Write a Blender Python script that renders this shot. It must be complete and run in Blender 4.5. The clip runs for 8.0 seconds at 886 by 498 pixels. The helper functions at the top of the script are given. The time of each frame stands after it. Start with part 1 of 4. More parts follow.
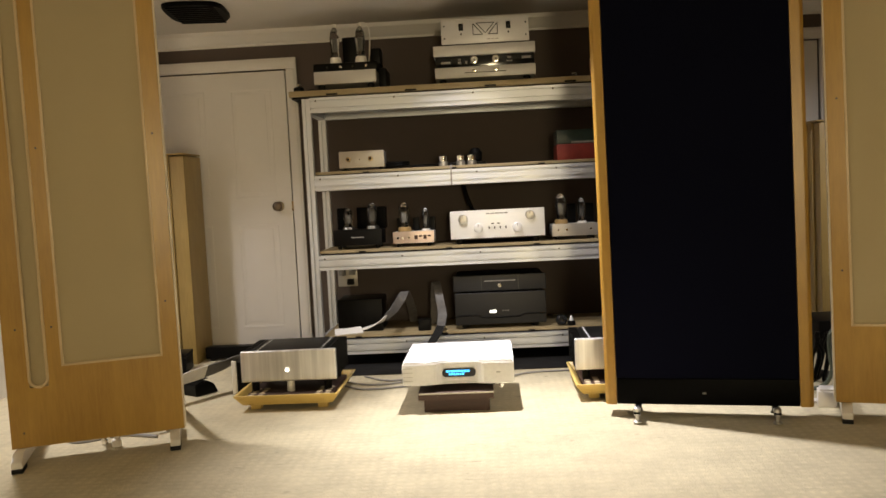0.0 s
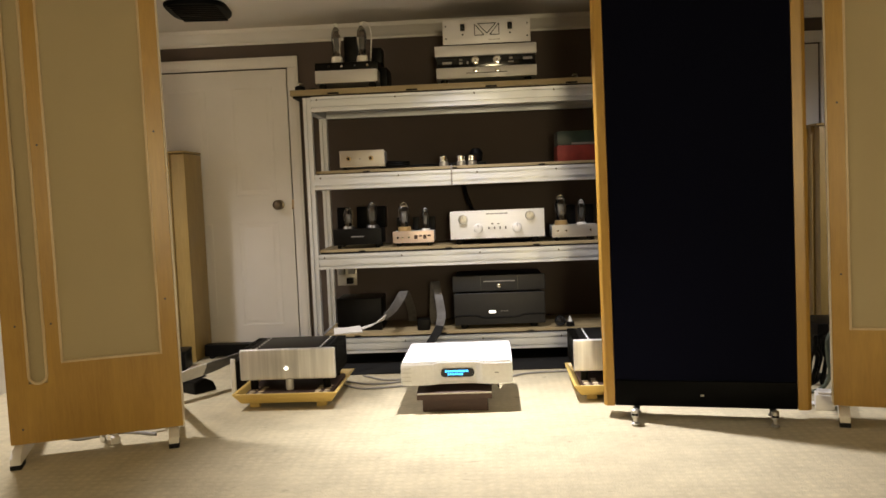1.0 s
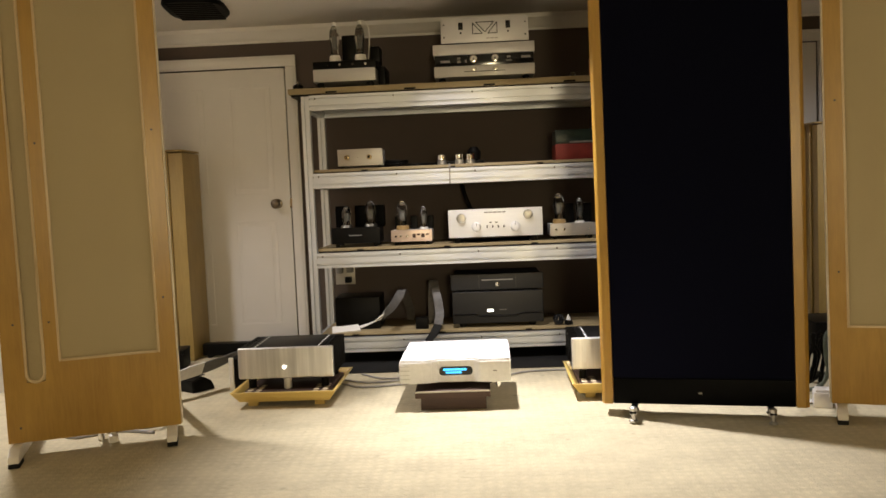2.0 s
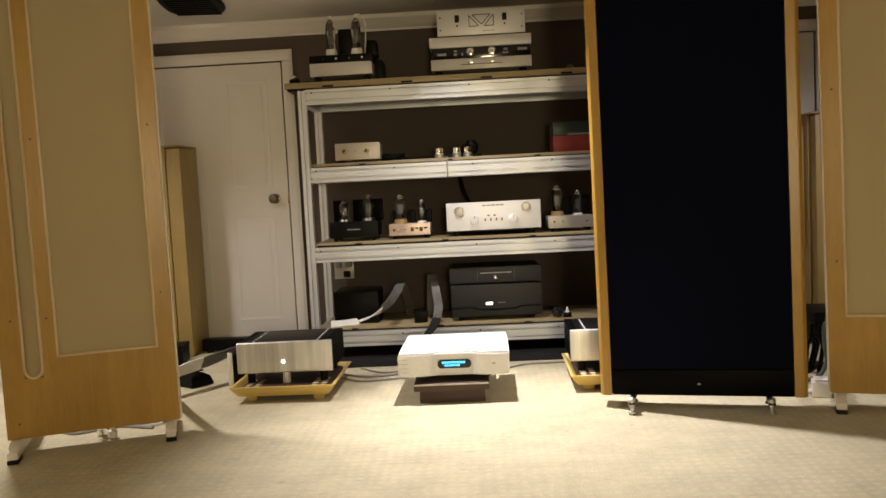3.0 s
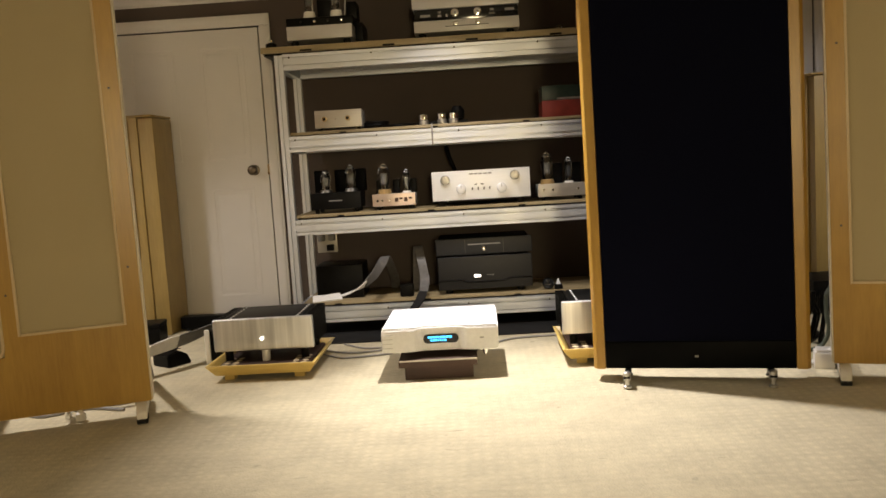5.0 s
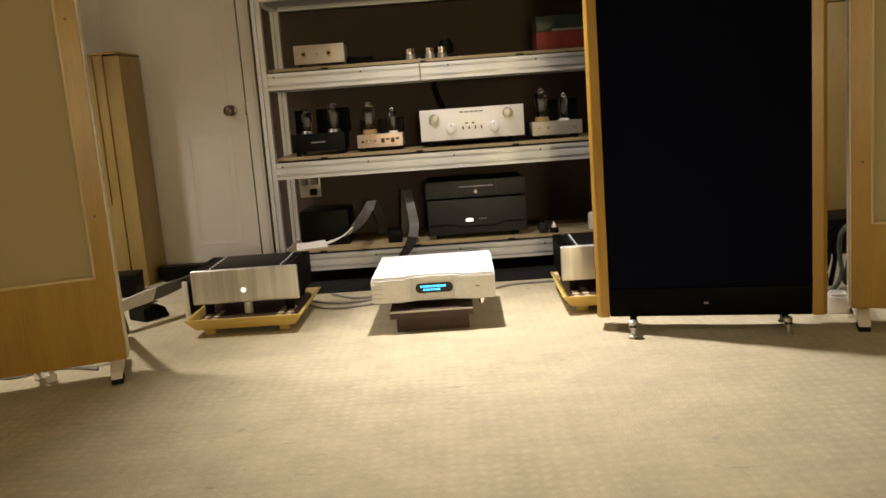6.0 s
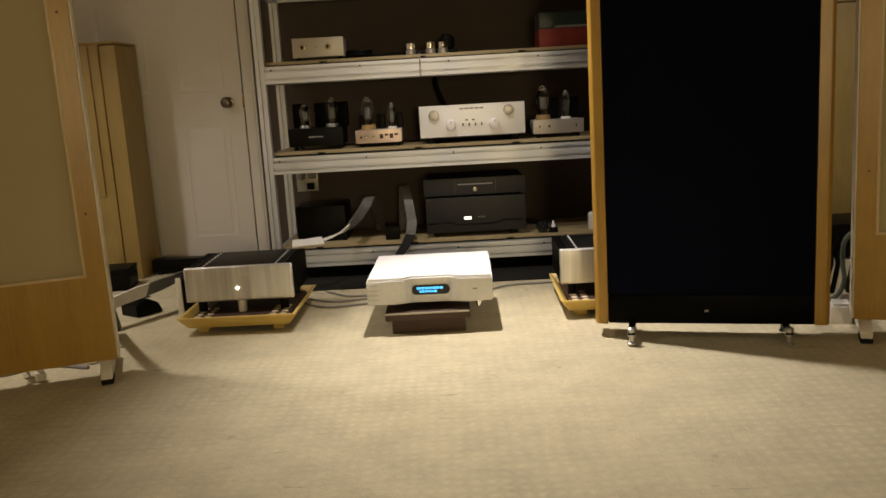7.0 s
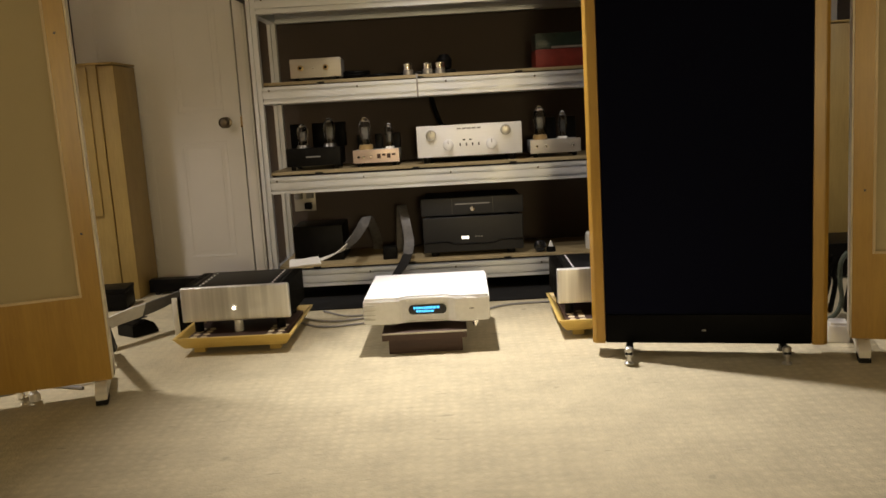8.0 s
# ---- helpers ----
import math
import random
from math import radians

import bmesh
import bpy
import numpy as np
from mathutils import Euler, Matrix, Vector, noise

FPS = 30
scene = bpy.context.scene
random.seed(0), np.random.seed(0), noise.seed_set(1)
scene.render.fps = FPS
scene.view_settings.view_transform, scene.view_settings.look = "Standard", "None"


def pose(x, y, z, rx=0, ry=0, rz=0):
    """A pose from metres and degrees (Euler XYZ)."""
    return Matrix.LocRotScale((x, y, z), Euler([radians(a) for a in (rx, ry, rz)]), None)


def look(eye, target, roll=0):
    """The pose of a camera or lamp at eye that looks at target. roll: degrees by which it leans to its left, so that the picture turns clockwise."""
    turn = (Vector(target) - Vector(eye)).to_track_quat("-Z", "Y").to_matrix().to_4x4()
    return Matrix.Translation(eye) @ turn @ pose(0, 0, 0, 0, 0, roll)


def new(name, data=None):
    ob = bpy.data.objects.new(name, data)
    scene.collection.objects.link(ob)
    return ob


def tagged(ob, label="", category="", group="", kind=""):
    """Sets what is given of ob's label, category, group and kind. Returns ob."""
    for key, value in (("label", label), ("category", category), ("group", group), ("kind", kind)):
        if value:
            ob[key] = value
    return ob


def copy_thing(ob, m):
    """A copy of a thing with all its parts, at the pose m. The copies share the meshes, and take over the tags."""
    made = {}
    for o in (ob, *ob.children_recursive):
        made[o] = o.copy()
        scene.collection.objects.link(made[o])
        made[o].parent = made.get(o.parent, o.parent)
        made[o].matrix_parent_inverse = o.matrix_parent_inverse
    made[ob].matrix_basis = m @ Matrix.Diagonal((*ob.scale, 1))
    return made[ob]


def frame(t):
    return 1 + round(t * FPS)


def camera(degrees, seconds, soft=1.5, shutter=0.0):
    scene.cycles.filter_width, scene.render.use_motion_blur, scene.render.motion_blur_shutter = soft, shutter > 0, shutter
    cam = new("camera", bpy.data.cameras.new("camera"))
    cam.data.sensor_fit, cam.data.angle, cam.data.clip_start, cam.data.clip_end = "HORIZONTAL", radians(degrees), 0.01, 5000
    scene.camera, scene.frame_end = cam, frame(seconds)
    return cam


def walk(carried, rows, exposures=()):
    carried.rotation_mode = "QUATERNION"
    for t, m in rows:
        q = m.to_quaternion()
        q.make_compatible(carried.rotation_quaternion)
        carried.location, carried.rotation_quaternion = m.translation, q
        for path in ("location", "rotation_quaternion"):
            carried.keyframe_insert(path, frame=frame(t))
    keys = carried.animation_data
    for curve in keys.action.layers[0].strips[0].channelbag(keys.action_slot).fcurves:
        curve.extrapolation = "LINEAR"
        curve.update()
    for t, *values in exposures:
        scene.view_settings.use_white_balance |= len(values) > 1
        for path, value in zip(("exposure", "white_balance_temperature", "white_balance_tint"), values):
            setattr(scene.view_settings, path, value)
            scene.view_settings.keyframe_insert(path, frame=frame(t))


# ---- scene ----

cam = camera(56.0, 8.0, soft=1.6)
# seconds, place, then yaw to the left, pitch up and lean, in degrees
PATH = [
    (0.0, 0.1252, 0.0503, 0.9195, 2.657, -3.874, -2.834),
    (0.5, 0.1227, 0.0475, 0.9256, 2.645, -3.998, -2.429),
    (1.0, 0.1234, 0.0451, 0.9244, 2.608, -3.935, -2.328),
    (1.5, 0.1200, 0.0445, 0.9199, 2.484, -3.926, -2.200),
    (3.0, 0.1358, 0.0484, 0.9073, 2.551, -4.277, -2.854),
    (3.5, 0.1310, 0.0575, 0.8951, 2.472, -5.125, -2.738),
    (4.0, 0.1481, 0.0612, 0.8826, 2.674, -5.414, -2.912),
    (4.5, 0.1579, 0.0805, 0.8765, 2.776, -5.516, -3.616),
    (4.7, 0.1642, 0.1259, 0.8661, 2.557, -5.661, -3.528),
    (5.8, 0.1010, 0.4093, 0.8720, 0.950, -8.734, -3.997),
    (6.0, 0.1073, 0.4250, 0.8530, 1.071, -10.026, -4.131),
    (6.5, 0.1066, 0.4469, 0.8622, 0.997, -11.200, -4.165),
    (7.0, 0.1153, 0.4821, 0.8978, 1.047, -10.923, -3.205),
    (7.5, 0.1173, 0.4811, 0.9057, 0.956, -10.316, -3.071),
    (8.0, 0.1252, 0.4857, 0.8961, 0.929, -9.573, -3.244),
]


def carried_pose(x, y, z, yaw, pitch, lean):
    a, b = radians(yaw), radians(pitch)
    way = Vector((-math.sin(a) * math.cos(b), math.cos(a) * math.cos(b), math.sin(b)))
    return look((x, y, z), Vector((x, y, z)) + way, lean)


# seconds, stops, kelvin and tint
EXPOSURES = [(0.0, 0.33, 6550, 10), (4.5, 0.22, 6700, 10), (5.8, 0.10, 7050, 10), (6.5, -0.43, 7350, 9), (7.2, -0.41, 7250, 9), (8.0, -0.22, 7050, 9)]
walk(cam, [(t, carried_pose(*row)) for t, *row in PATH], EXPOSURES)

# ---- light ----
world = bpy.data.worlds.new("night")
scene.world = world
world.use_nodes = True
world.node_tree.nodes["Background"].inputs[0].default_value = (0.02, 0.018, 0.015, 1)
world.node_tree.nodes["Background"].inputs[1].default_value = 0.2


def downlight(name, x, y, watts, cone=140, size=0.035, colour=(1.0, 0.945, 0.93), blend=0.5, aim=(0, 0)):
    lamp = bpy.data.lights.new(name, "SPOT")
    lamp.energy, lamp.spot_size, lamp.spot_blend, lamp.shadow_soft_size, lamp.color = watts, radians(cone), blend, size, colour
    ob = new(name, lamp)
    ob.matrix_world = look((x, y, 1.92), (x + aim[0], y + aim[1], 0))
    return ob


# a reflector lamp over the player: its beam is tilted towards the seat
downlight("downlight_centre", -0.02, 3.73, 296, 78, 0.03, (1.0, 0.955, 0.975), 1.0, (0.37, -0.75))
# fill added at the same spot, aimed at the shelves to brighten the rack
downlight("rack_fill", -0.02, 3.73, 66, 76, 0.05, (1.0, 0.94, 0.93), 1.0, (0.14, 0.86))
# one behind each planar panel
downlight("downlight_west", -1.98, 3.60, 118, 120, 0.07, blend=1.0, aim=(0.55, 0.0))
downlight("downlight_east", 2.12, 3.30, 62, 120, 0.025, blend=1.0, aim=(-0.15, 0.7))
# unseen warm fill added behind the listener, low so the carpet gets less
room = bpy.data.lights.new("room_fill", "AREA")
room.energy, room.shape, room.size, room.color = 46, "DISK", 0.5, (1.0, 0.815, 0.48)
new("room_fill", room).matrix_world = look((0.6, -2.3, 1.05), (0.45, 3.0, 1.25))


# ---- materials ----
class Nodes:
    def __init__(self, name):
        self.m = bpy.data.materials.new(name)
        self.m.use_nodes = True
        self.t = self.m.node_tree
        self.b = self.t.nodes["Principled BSDF"]
        self.co = self.add("ShaderNodeTexCoord").outputs["Object"]

    def add(self, kind, **values):
        n = self.t.nodes.new(kind)
        for k, v in values.items():
            n.inputs[k].default_value = v
        return n

    def link(self, a, b):
        self.t.links.new(a, b)

    def stretch(self, x, y, z):
        n = self.add("ShaderNodeMapping")
        n.inputs["Scale"].default_value = (x, y, z)
        self.link(self.co, n.inputs["Vector"])
        return n.outputs["Vector"]

    def noise(self, vector, scale, detail=4.0, rough=0.55):
        n = self.add("ShaderNodeTexNoise", Scale=scale, Detail=detail, Roughness=rough)
        self.link(vector, n.inputs["Vector"])
        return n.outputs["Fac"]

    def ramp(self, fac, stops):
        n = self.add("ShaderNodeValToRGB")
        e = n.color_ramp.elements
        while len(e) < len(stops):
            e.new(0.5)
        for i, (p, c) in enumerate(stops):
            e[i].position, e[i].color = p, (*c, 1) if len(c) == 3 else c
        self.link(fac, n.inputs["Fac"])
        return n.outputs["Color"]

    def mix(self, fac, a, b, how="MIX"):
        n = self.t.nodes.new("ShaderNodeMix")
        n.data_type, n.blend_type = "RGBA", how
        for slot, v in ((0, fac), (6, a), (7, b)):
            if hasattr(v, "links"):
                self.link(v, n.inputs[slot])
            else:
                n.inputs[slot].default_value = v if slot == 0 else (*v, 1)
        return n.outputs[2]

    def bump(self, fac, strength, distance):
        n = self.add("ShaderNodeBump", Strength=strength, Distance=distance)
        self.link(fac, n.inputs["Height"])
        self.link(n.outputs["Normal"], self.b.inputs["Normal"])

    def colour(self, c):
        if hasattr(c, "links"):
            self.link(c, self.b.inputs["Base Color"])
        else:
            self.b.inputs["Base Color"].default_value = (*c, 1)

    def set(self, **values):
        for k, v in values.items():
            self.b.inputs[k.replace("_", " ")].default_value = v


def shade(c, k):
    return tuple(min(1.0, v * k) for v in c)


def painted(name, c, rough=0.5, grime=0.10, bump=0.04):
    """Wall and door paint with faint roller grain and smudges."""
    n = Nodes(name)
    big, fine = n.noise(n.co, 1.7, 5), n.noise(n.co, 90, 3)
    n.colour(n.ramp(big, [(0.3, shade(c, 1 - grime)), (0.7, shade(c, 1 + grime * 0.5))]))
    n.set(Roughness=rough)
    n.bump(fine, bump, 0.002)
    return n.m


def timber(name, dark, light, rough=0.42, along="Z", coat=0.15):
    """Wood with long grain, broader bands and small pores."""
    n = Nodes(name)
    k = {"X": (1.2, 14, 14), "Y": (14, 1.2, 14), "Z": (14, 14, 1.2)}[along]
    v = n.stretch(*k)
    bands, grain = n.noise(v, 1.6, 6, 0.6), n.noise(v, 9, 4, 0.7)
    patches = n.noise(n.co, 2.3, 3)
    base = n.ramp(bands, [(0.30, dark), (0.52, tuple((a + b) / 2 for a, b in zip(dark, light))), (0.72, light)])
    fine = n.mix(0.35, base, n.ramp(grain, [(0.35, shade(dark, 0.8)), (0.65, light)]))
    n.colour(n.mix(0.25, fine, n.ramp(patches, [(0.35, shade(dark, 0.85)), (0.65, shade(light, 1.05))])))
    n.set(Roughness=rough, Coat_Weight=coat, Coat_Roughness=0.3)
    n.bump(grain, 0.06, 0.001)
    return n.m


def metal(name, c, rough=0.32, metallic=1.0, brush=(2, 60, 60), depth=0.08, spread=0.12):
    n = Nodes(name)
    lines, blot = n.noise(n.stretch(*brush), 6, 3), n.noise(n.co, 9, 3)
    n.colour(n.mix(0.4, n.ramp(lines, [(0.3, shade(c, 1 - spread)), (0.7, shade(c, 1 + spread))]), n.ramp(blot, [(0.3, shade(c, 0.9)), (0.7, c)])))
    r = n.ramp(blot, [(0.3, (rough * 0.8,) * 3), (0.7, (rough * 1.25,) * 3)])
    n.link(r, n.b.inputs["Roughness"])
    n.set(Metallic=metallic)
    n.bump(lines, depth, 0.0006)
    return n.m


def plain(name, c, rough=0.5, metallic=0.0, vary=0.12, scale=25, bump=0.03, coat=0.0, gloss=0.5):
    n = Nodes(name)
    f = n.noise(n.co, scale, 4)
    n.colour(n.ramp(f, [(0.3, shade(c, 1 - vary)), (0.7, shade(c, 1 + vary))]))
    n.set(Roughness=rough, Metallic=metallic, Coat_Weight=coat, Specular_IOR_Level=gloss)
    n.bump(f, bump, 0.001)
    return n.m


def cloth(name, c, weave=700.0, rough=0.95, vary=0.10):
    n = Nodes(name)
    f, big = n.noise(n.stretch(1, 1, 1), weave, 2), n.noise(n.co, 2.2, 4)
    n.colour(n.mix(0.5, n.ramp(f, [(0.3, shade(c, 1 - 2 * vary)), (0.7, shade(c, 1 + vary))]), n.ramp(big, [(0.3, shade(c, 1 - vary)), (0.7, c)])))
    n.set(Roughness=rough, Specular_IOR_Level=0.02)
    n.bump(f, 0.15, 0.001)
    return n.m


def glow(name, c, strength):
    n = Nodes(name)
    n.colour((0.02, 0.02, 0.02))
    n.b.inputs["Emission Color"].default_value = (*c, 1)
    n.set(Emission_Strength=strength)
    return n.m


def glass(name, tint=(1, 1, 1), rough=0.03):
    n = Nodes(name)
    n.colour(tint)
    n.set(Transmission_Weight=1.0, Roughness=rough, IOR=1.45)
    return n.m


def carpet_material():
    """Short looped carpet in a faint squared weave, trodden lighter and darker."""
    n = Nodes("carpet")
    loops = n.add("ShaderNodeTexVoronoi", Scale=140.0)
    n.link(n.co, loops.inputs["Vector"])
    wave_x = n.add("ShaderNodeTexWave", Scale=8.5, Distortion=3.2, Detail=3.0)
    wave_y = n.add("ShaderNodeTexWave", Scale=8.5, Distortion=3.2, Detail=3.0)
    wave_x.bands_direction, wave_y.bands_direction = "X", "Y"
    for w in (wave_x, wave_y):
        n.link(n.co, w.inputs["Vector"])
    grid = n.mix(1.0, wave_x.outputs["Color"], wave_y.outputs["Color"], "MULTIPLY")
    big, mid, fine = n.noise(n.co, 1.3, 5), n.noise(n.co, 7, 5, 0.65), n.noise(n.co, 45, 4)
    c = (0.585, 0.514, 0.343)
    base = n.ramp(big, [(0.3, shade(c, 0.86)), (0.7, shade(c, 1.06))])
    base = n.mix(0.55, base, n.ramp(mid, [(0.30, shade(c, 0.66)), (0.62, shade(c, 1.10))]))
    base = n.mix(0.14, base, n.ramp(fine, [(0.35, shade(c, 0.62)), (0.65, shade(c, 1.15))]))
    base = n.mix(n.ramp(big, [(0.35, (0.03, 0.03, 0.03)), (0.65, (0.15, 0.15, 0.15))]), base, grid, "MULTIPLY")
    dashes = n.noise(n.stretch(9, 46, 9), 1.0, 3, 0.5)
    base = n.mix(n.ramp(dashes, [(0.68, (0, 0, 0)), (0.74, (0.55, 0.55, 0.55))]), base, shade(c, 0.38))
    spots = n.noise(n.co, 16, 2, 0.4)
    base = n.mix(n.ramp(spots, [(0.70, (0, 0, 0)), (0.80, (0.6, 0.6, 0.6))]), base, shade(c, 0.45))
    n.colour(base)
    n.set(Roughness=1.0, Sheen_Weight=0.15)
    height = n.mix(0.12, loops.outputs["Distance"], grid)
    n.bump(height, 0.35, 0.005)
    return n.m


GROOVE = plain("shaded_groove", (0.58, 0.57, 0.55), 0.6)
CARPET = carpet_material()
TAUPE = painted("taupe_wall_paint", (0.094, 0.070, 0.056), 0.75, 0.12)
WHITE = painted("white_gloss_paint", (0.80, 0.775, 0.745), 0.42, 0.06)
CEIL = painted("ceiling_paint", (0.66, 0.62, 0.56), 0.85, 0.06, 0.08)
OAK = timber("honey_oak", (0.348, 0.181, 0.024), (0.485, 0.288, 0.049), 0.36)
OAK_DARK = timber("golden_oak", (0.36, 0.19, 0.045), (0.53, 0.315, 0.09), 0.42)
MAPLE = timber("maple", (0.58, 0.39, 0.10), (0.76, 0.565, 0.19), 0.40, "X")
COLUMN = timber("aged_pine", (0.32, 0.212, 0.062), (0.46, 0.325, 0.108), 0.5)
PLY = timber("plywood_edge", (0.26, 0.20, 0.10), (0.41, 0.325, 0.185), 0.6, "X", 0.0)
WALNUT = timber("dark_walnut", (0.032, 0.015, 0.010), (0.075, 0.036, 0.023), 0.6, "X", 0.0)
BEIGE = cloth("beige_speaker_cloth", (0.48, 0.400, 0.250))
BLACK_CLOTH = cloth("black_grille_cloth", (0.0042, 0.0047, 0.0115), 500)
ALU = metal("anodised_aluminium", (0.71, 0.74, 0.80), 0.45, 0.75, (1.5, 80, 80), 0.05, 0.06)
ALU_POST = metal("anodised_aluminium_post", (0.68, 0.705, 0.76), 0.45, 0.75, (80, 80, 1.5), 0.05, 0.06)
SLOT = plain("dark_slot", (0.08, 0.07, 0.06), 0.6)
SILVER = metal("silver_front", (0.87, 0.875, 0.88), 0.42, 0.45, (2, 80, 80), 0.03, 0.05)
# brushed grain, plus broad upright streaks of tone painted for reflections
BRUSHED = metal("brushed_streaked_front", (0.78, 0.78, 0.785), 0.36, 0.8, (7, 9, 0.25), 0.25, 0.30)
PEARL = plain("pearl_silver_paint", (0.81, 0.81, 0.80), 0.62, 0.05, 0.04, 60, 0.01)
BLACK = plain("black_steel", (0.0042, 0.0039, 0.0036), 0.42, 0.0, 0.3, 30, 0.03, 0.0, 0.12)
BLACK_FRONT = plain("black_anodised_front", (0.0095, 0.0095, 0.0105), 0.42, 0.0, 0.15, 40, 0.01, 0.0, 0.4)
BLACK_GLOSS = plain("black_gloss", (0.010, 0.010, 0.011), 0.12, 0.0, 0.2, 8, 0.0)
RUBBER = plain("black_rubber", (0.012, 0.0115, 0.011), 0.75, gloss=0.2)
CHROME = metal("chrome", (0.82, 0.80, 0.77), 0.14, 1.0, (5, 5, 5), 0.0, 0.03)
STEEL = metal("dark_steel", (0.25, 0.24, 0.22), 0.35, 1.0, (8, 8, 8), 0.02, 0.15)
GREY_KNOB = metal("grey_knob", (0.52, 0.51, 0.49), 0.35, 0.9, (8, 8, 8), 0.02, 0.15)
DULL = metal("dull_nickel", (0.50, 0.47, 0.42), 0.42, 0.7, (2, 60, 60), 0.04, 0.08)
BRASS = metal("aged_brass", (0.42, 0.31, 0.17), 0.30, 1.0, (8, 8, 8), 0.02, 0.15)
BRONZE = metal("dark_bronze", (0.17, 0.135, 0.10), 0.36, 0.9, (8, 8, 8), 0.02, 0.2)
SATIN = metal("satin_grey_aluminium", (0.60, 0.59, 0.585), 0.45, 0.35, (2, 80, 80), 0.03, 0.05)
RIM = timber("pale_maple_rim", (0.56, 0.42, 0.24), (0.70, 0.56, 0.36), 0.4)
COPPER = metal("pink_copper", (0.74, 0.60, 0.52), 0.35, 0.8, (2, 60, 60), 0.04, 0.1)
CERAMIC = plain("white_ceramic", (0.78, 0.76, 0.72), 0.25, 0.0, 0.03)
WHITE_METAL = plain("white_enamel", (0.78, 0.75, 0.70), 0.35, 0.0, 0.05)
GREY_CABLE = plain("grey_cable", (0.26, 0.25, 0.24), 0.55)
RIBBON = plain("grey_ribbon_sleeve", (0.12, 0.115, 0.11), 0.5, 0.0, 0.2, 40)
BASE_BLACK = plain("satin_black_lacquer", (0.0018, 0.0018, 0.0022), 0.45, 0.0, 0.3, 30, 0.02, 0.0, 0.05)
EDGE = plain("cream_edge_band", (0.80, 0.72, 0.58), 0.35, 0.0, 0.10, 12)
RIBBON_WHITE = plain("white_ribbon_sleeve", (0.76, 0.74, 0.70), 0.5, 0.0, 0.06, 40)
GREEN_CABLE = plain("green_grey_cable", (0.10, 0.12, 0.09), 0.5)
RED = plain("red_card", (0.20, 0.020, 0.014), 0.5, 0.0, 0.15)
TEAL = plain("dark_green_card", (0.02, 0.036, 0.030), 0.3, 0.0, 0.2)
CARD = plain("buff_card", (0.60, 0.50, 0.33), 0.7, 0.0, 0.08)
PAPER = plain("white_paper", (0.75, 0.73, 0.68), 0.6, 0.0, 0.04)
AMBER = plain("amber_tube_base", (0.33, 0.22, 0.09), 0.35)
PLATE = plain("grey_tube_plate", (0.11, 0.11, 0.11), 0.4, 0.6)
GETTER = plain("silvered_getter", (0.55, 0.54, 0.52), 0.15, 0.9)
TUBE_GLASS = glass("tube_glass", (0.95, 0.95, 0.94))
CYAN = glow("cyan_display_segments", (0.06, 0.52, 1.0), 2.4)
LED = glow("white_led", (1.0, 0.90, 0.70), 5.0)
METER = glow("white_meter_light", (1.0, 0.93, 0.80), 3.0)


# ---- building blocks ----
def finish(bm, name, material, smooth=True):
    bmesh.ops.recalc_face_normals(bm, faces=bm.faces[:])
    me = bpy.data.meshes.new(name)
    bm.to_mesh(me)
    bm.free()
    for m in material if isinstance(material, (list, tuple)) else [material]:
        me.materials.append(m)
    if smooth:
        me.polygons.foreach_set("use_smooth", [True] * len(me.polygons))
        me.set_sharp_from_angle(angle=radians(35))
    return me


def part(name, bm, material, parent, label=""):
    ob = new(name, finish(bm, name, material))
    ob.parent = parent
    return tagged(ob, label)


def thing(name, label, category, m=None, group="", kind=""):
    ob = new(name)
    ob.empty_display_size = 0.05
    if m is not None:
        ob.matrix_world = m
    return tagged(ob, label, category, group, kind)


def single(name, bm, material, label, category="", kind="", m=None):
    ob = new(name, finish(bm, name, material))
    if m is not None:
        ob.matrix_world = m
    return tagged(ob, label, category, "", kind)


def box(x0, x1, y0, y1, z0, z1, bevel=0.0, bm=None, segments=2, turn=None):
    own = bmesh.new()
    bmesh.ops.create_cube(own, size=1.0)
    for v in own.verts:
        v.co = Vector((x0 + (v.co.x + 0.5) * (x1 - x0), y0 + (v.co.y + 0.5) * (y1 - y0), z0 + (v.co.z + 0.5) * (z1 - z0)))
    if bevel > 0:
        bmesh.ops.bevel(own, geom=own.edges[:], offset=bevel, segments=segments, profile=0.6, affect="EDGES")
    if turn is not None:
        own.transform(turn)
    return join(bm, own)


def join(bm, own):
    if bm is None:
        return own
    me = bpy.data.meshes.new("joined")
    own.to_mesh(me)
    own.free()
    bm.from_mesh(me)
    bpy.data.meshes.remove(me)
    return bm


def lathe(profile, steps=24, m=None, bm=None):
    """A turned body about z from (radius, height) pairs."""
    own = bmesh.new()
    rings = []
    for r, z in profile:
        rings.append([own.verts.new((r * math.cos(2 * math.pi * i / steps), r * math.sin(2 * math.pi * i / steps), z)) for i in range(steps)])
    for a, b in zip(rings, rings[1:]):
        for i in range(steps):
            own.faces.new((a[i], a[(i + 1) % steps], b[(i + 1) % steps], b[i]))
    own.faces.new(rings[0][::-1])
    own.faces.new(rings[-1])
    if m is not None:
        own.transform(m)
    return join(bm, own)


def knob_bm(r, depth, at, bm=None, steps=24):
    """A knob on a front face: its axis points towards -y."""
    return lathe([(r, 0), (r, depth * 0.8), (r * 0.93, depth * 0.95), (r * 0.8, depth)], steps, Matrix.Translation(at) @ pose(0, 0, 0, 90), bm)


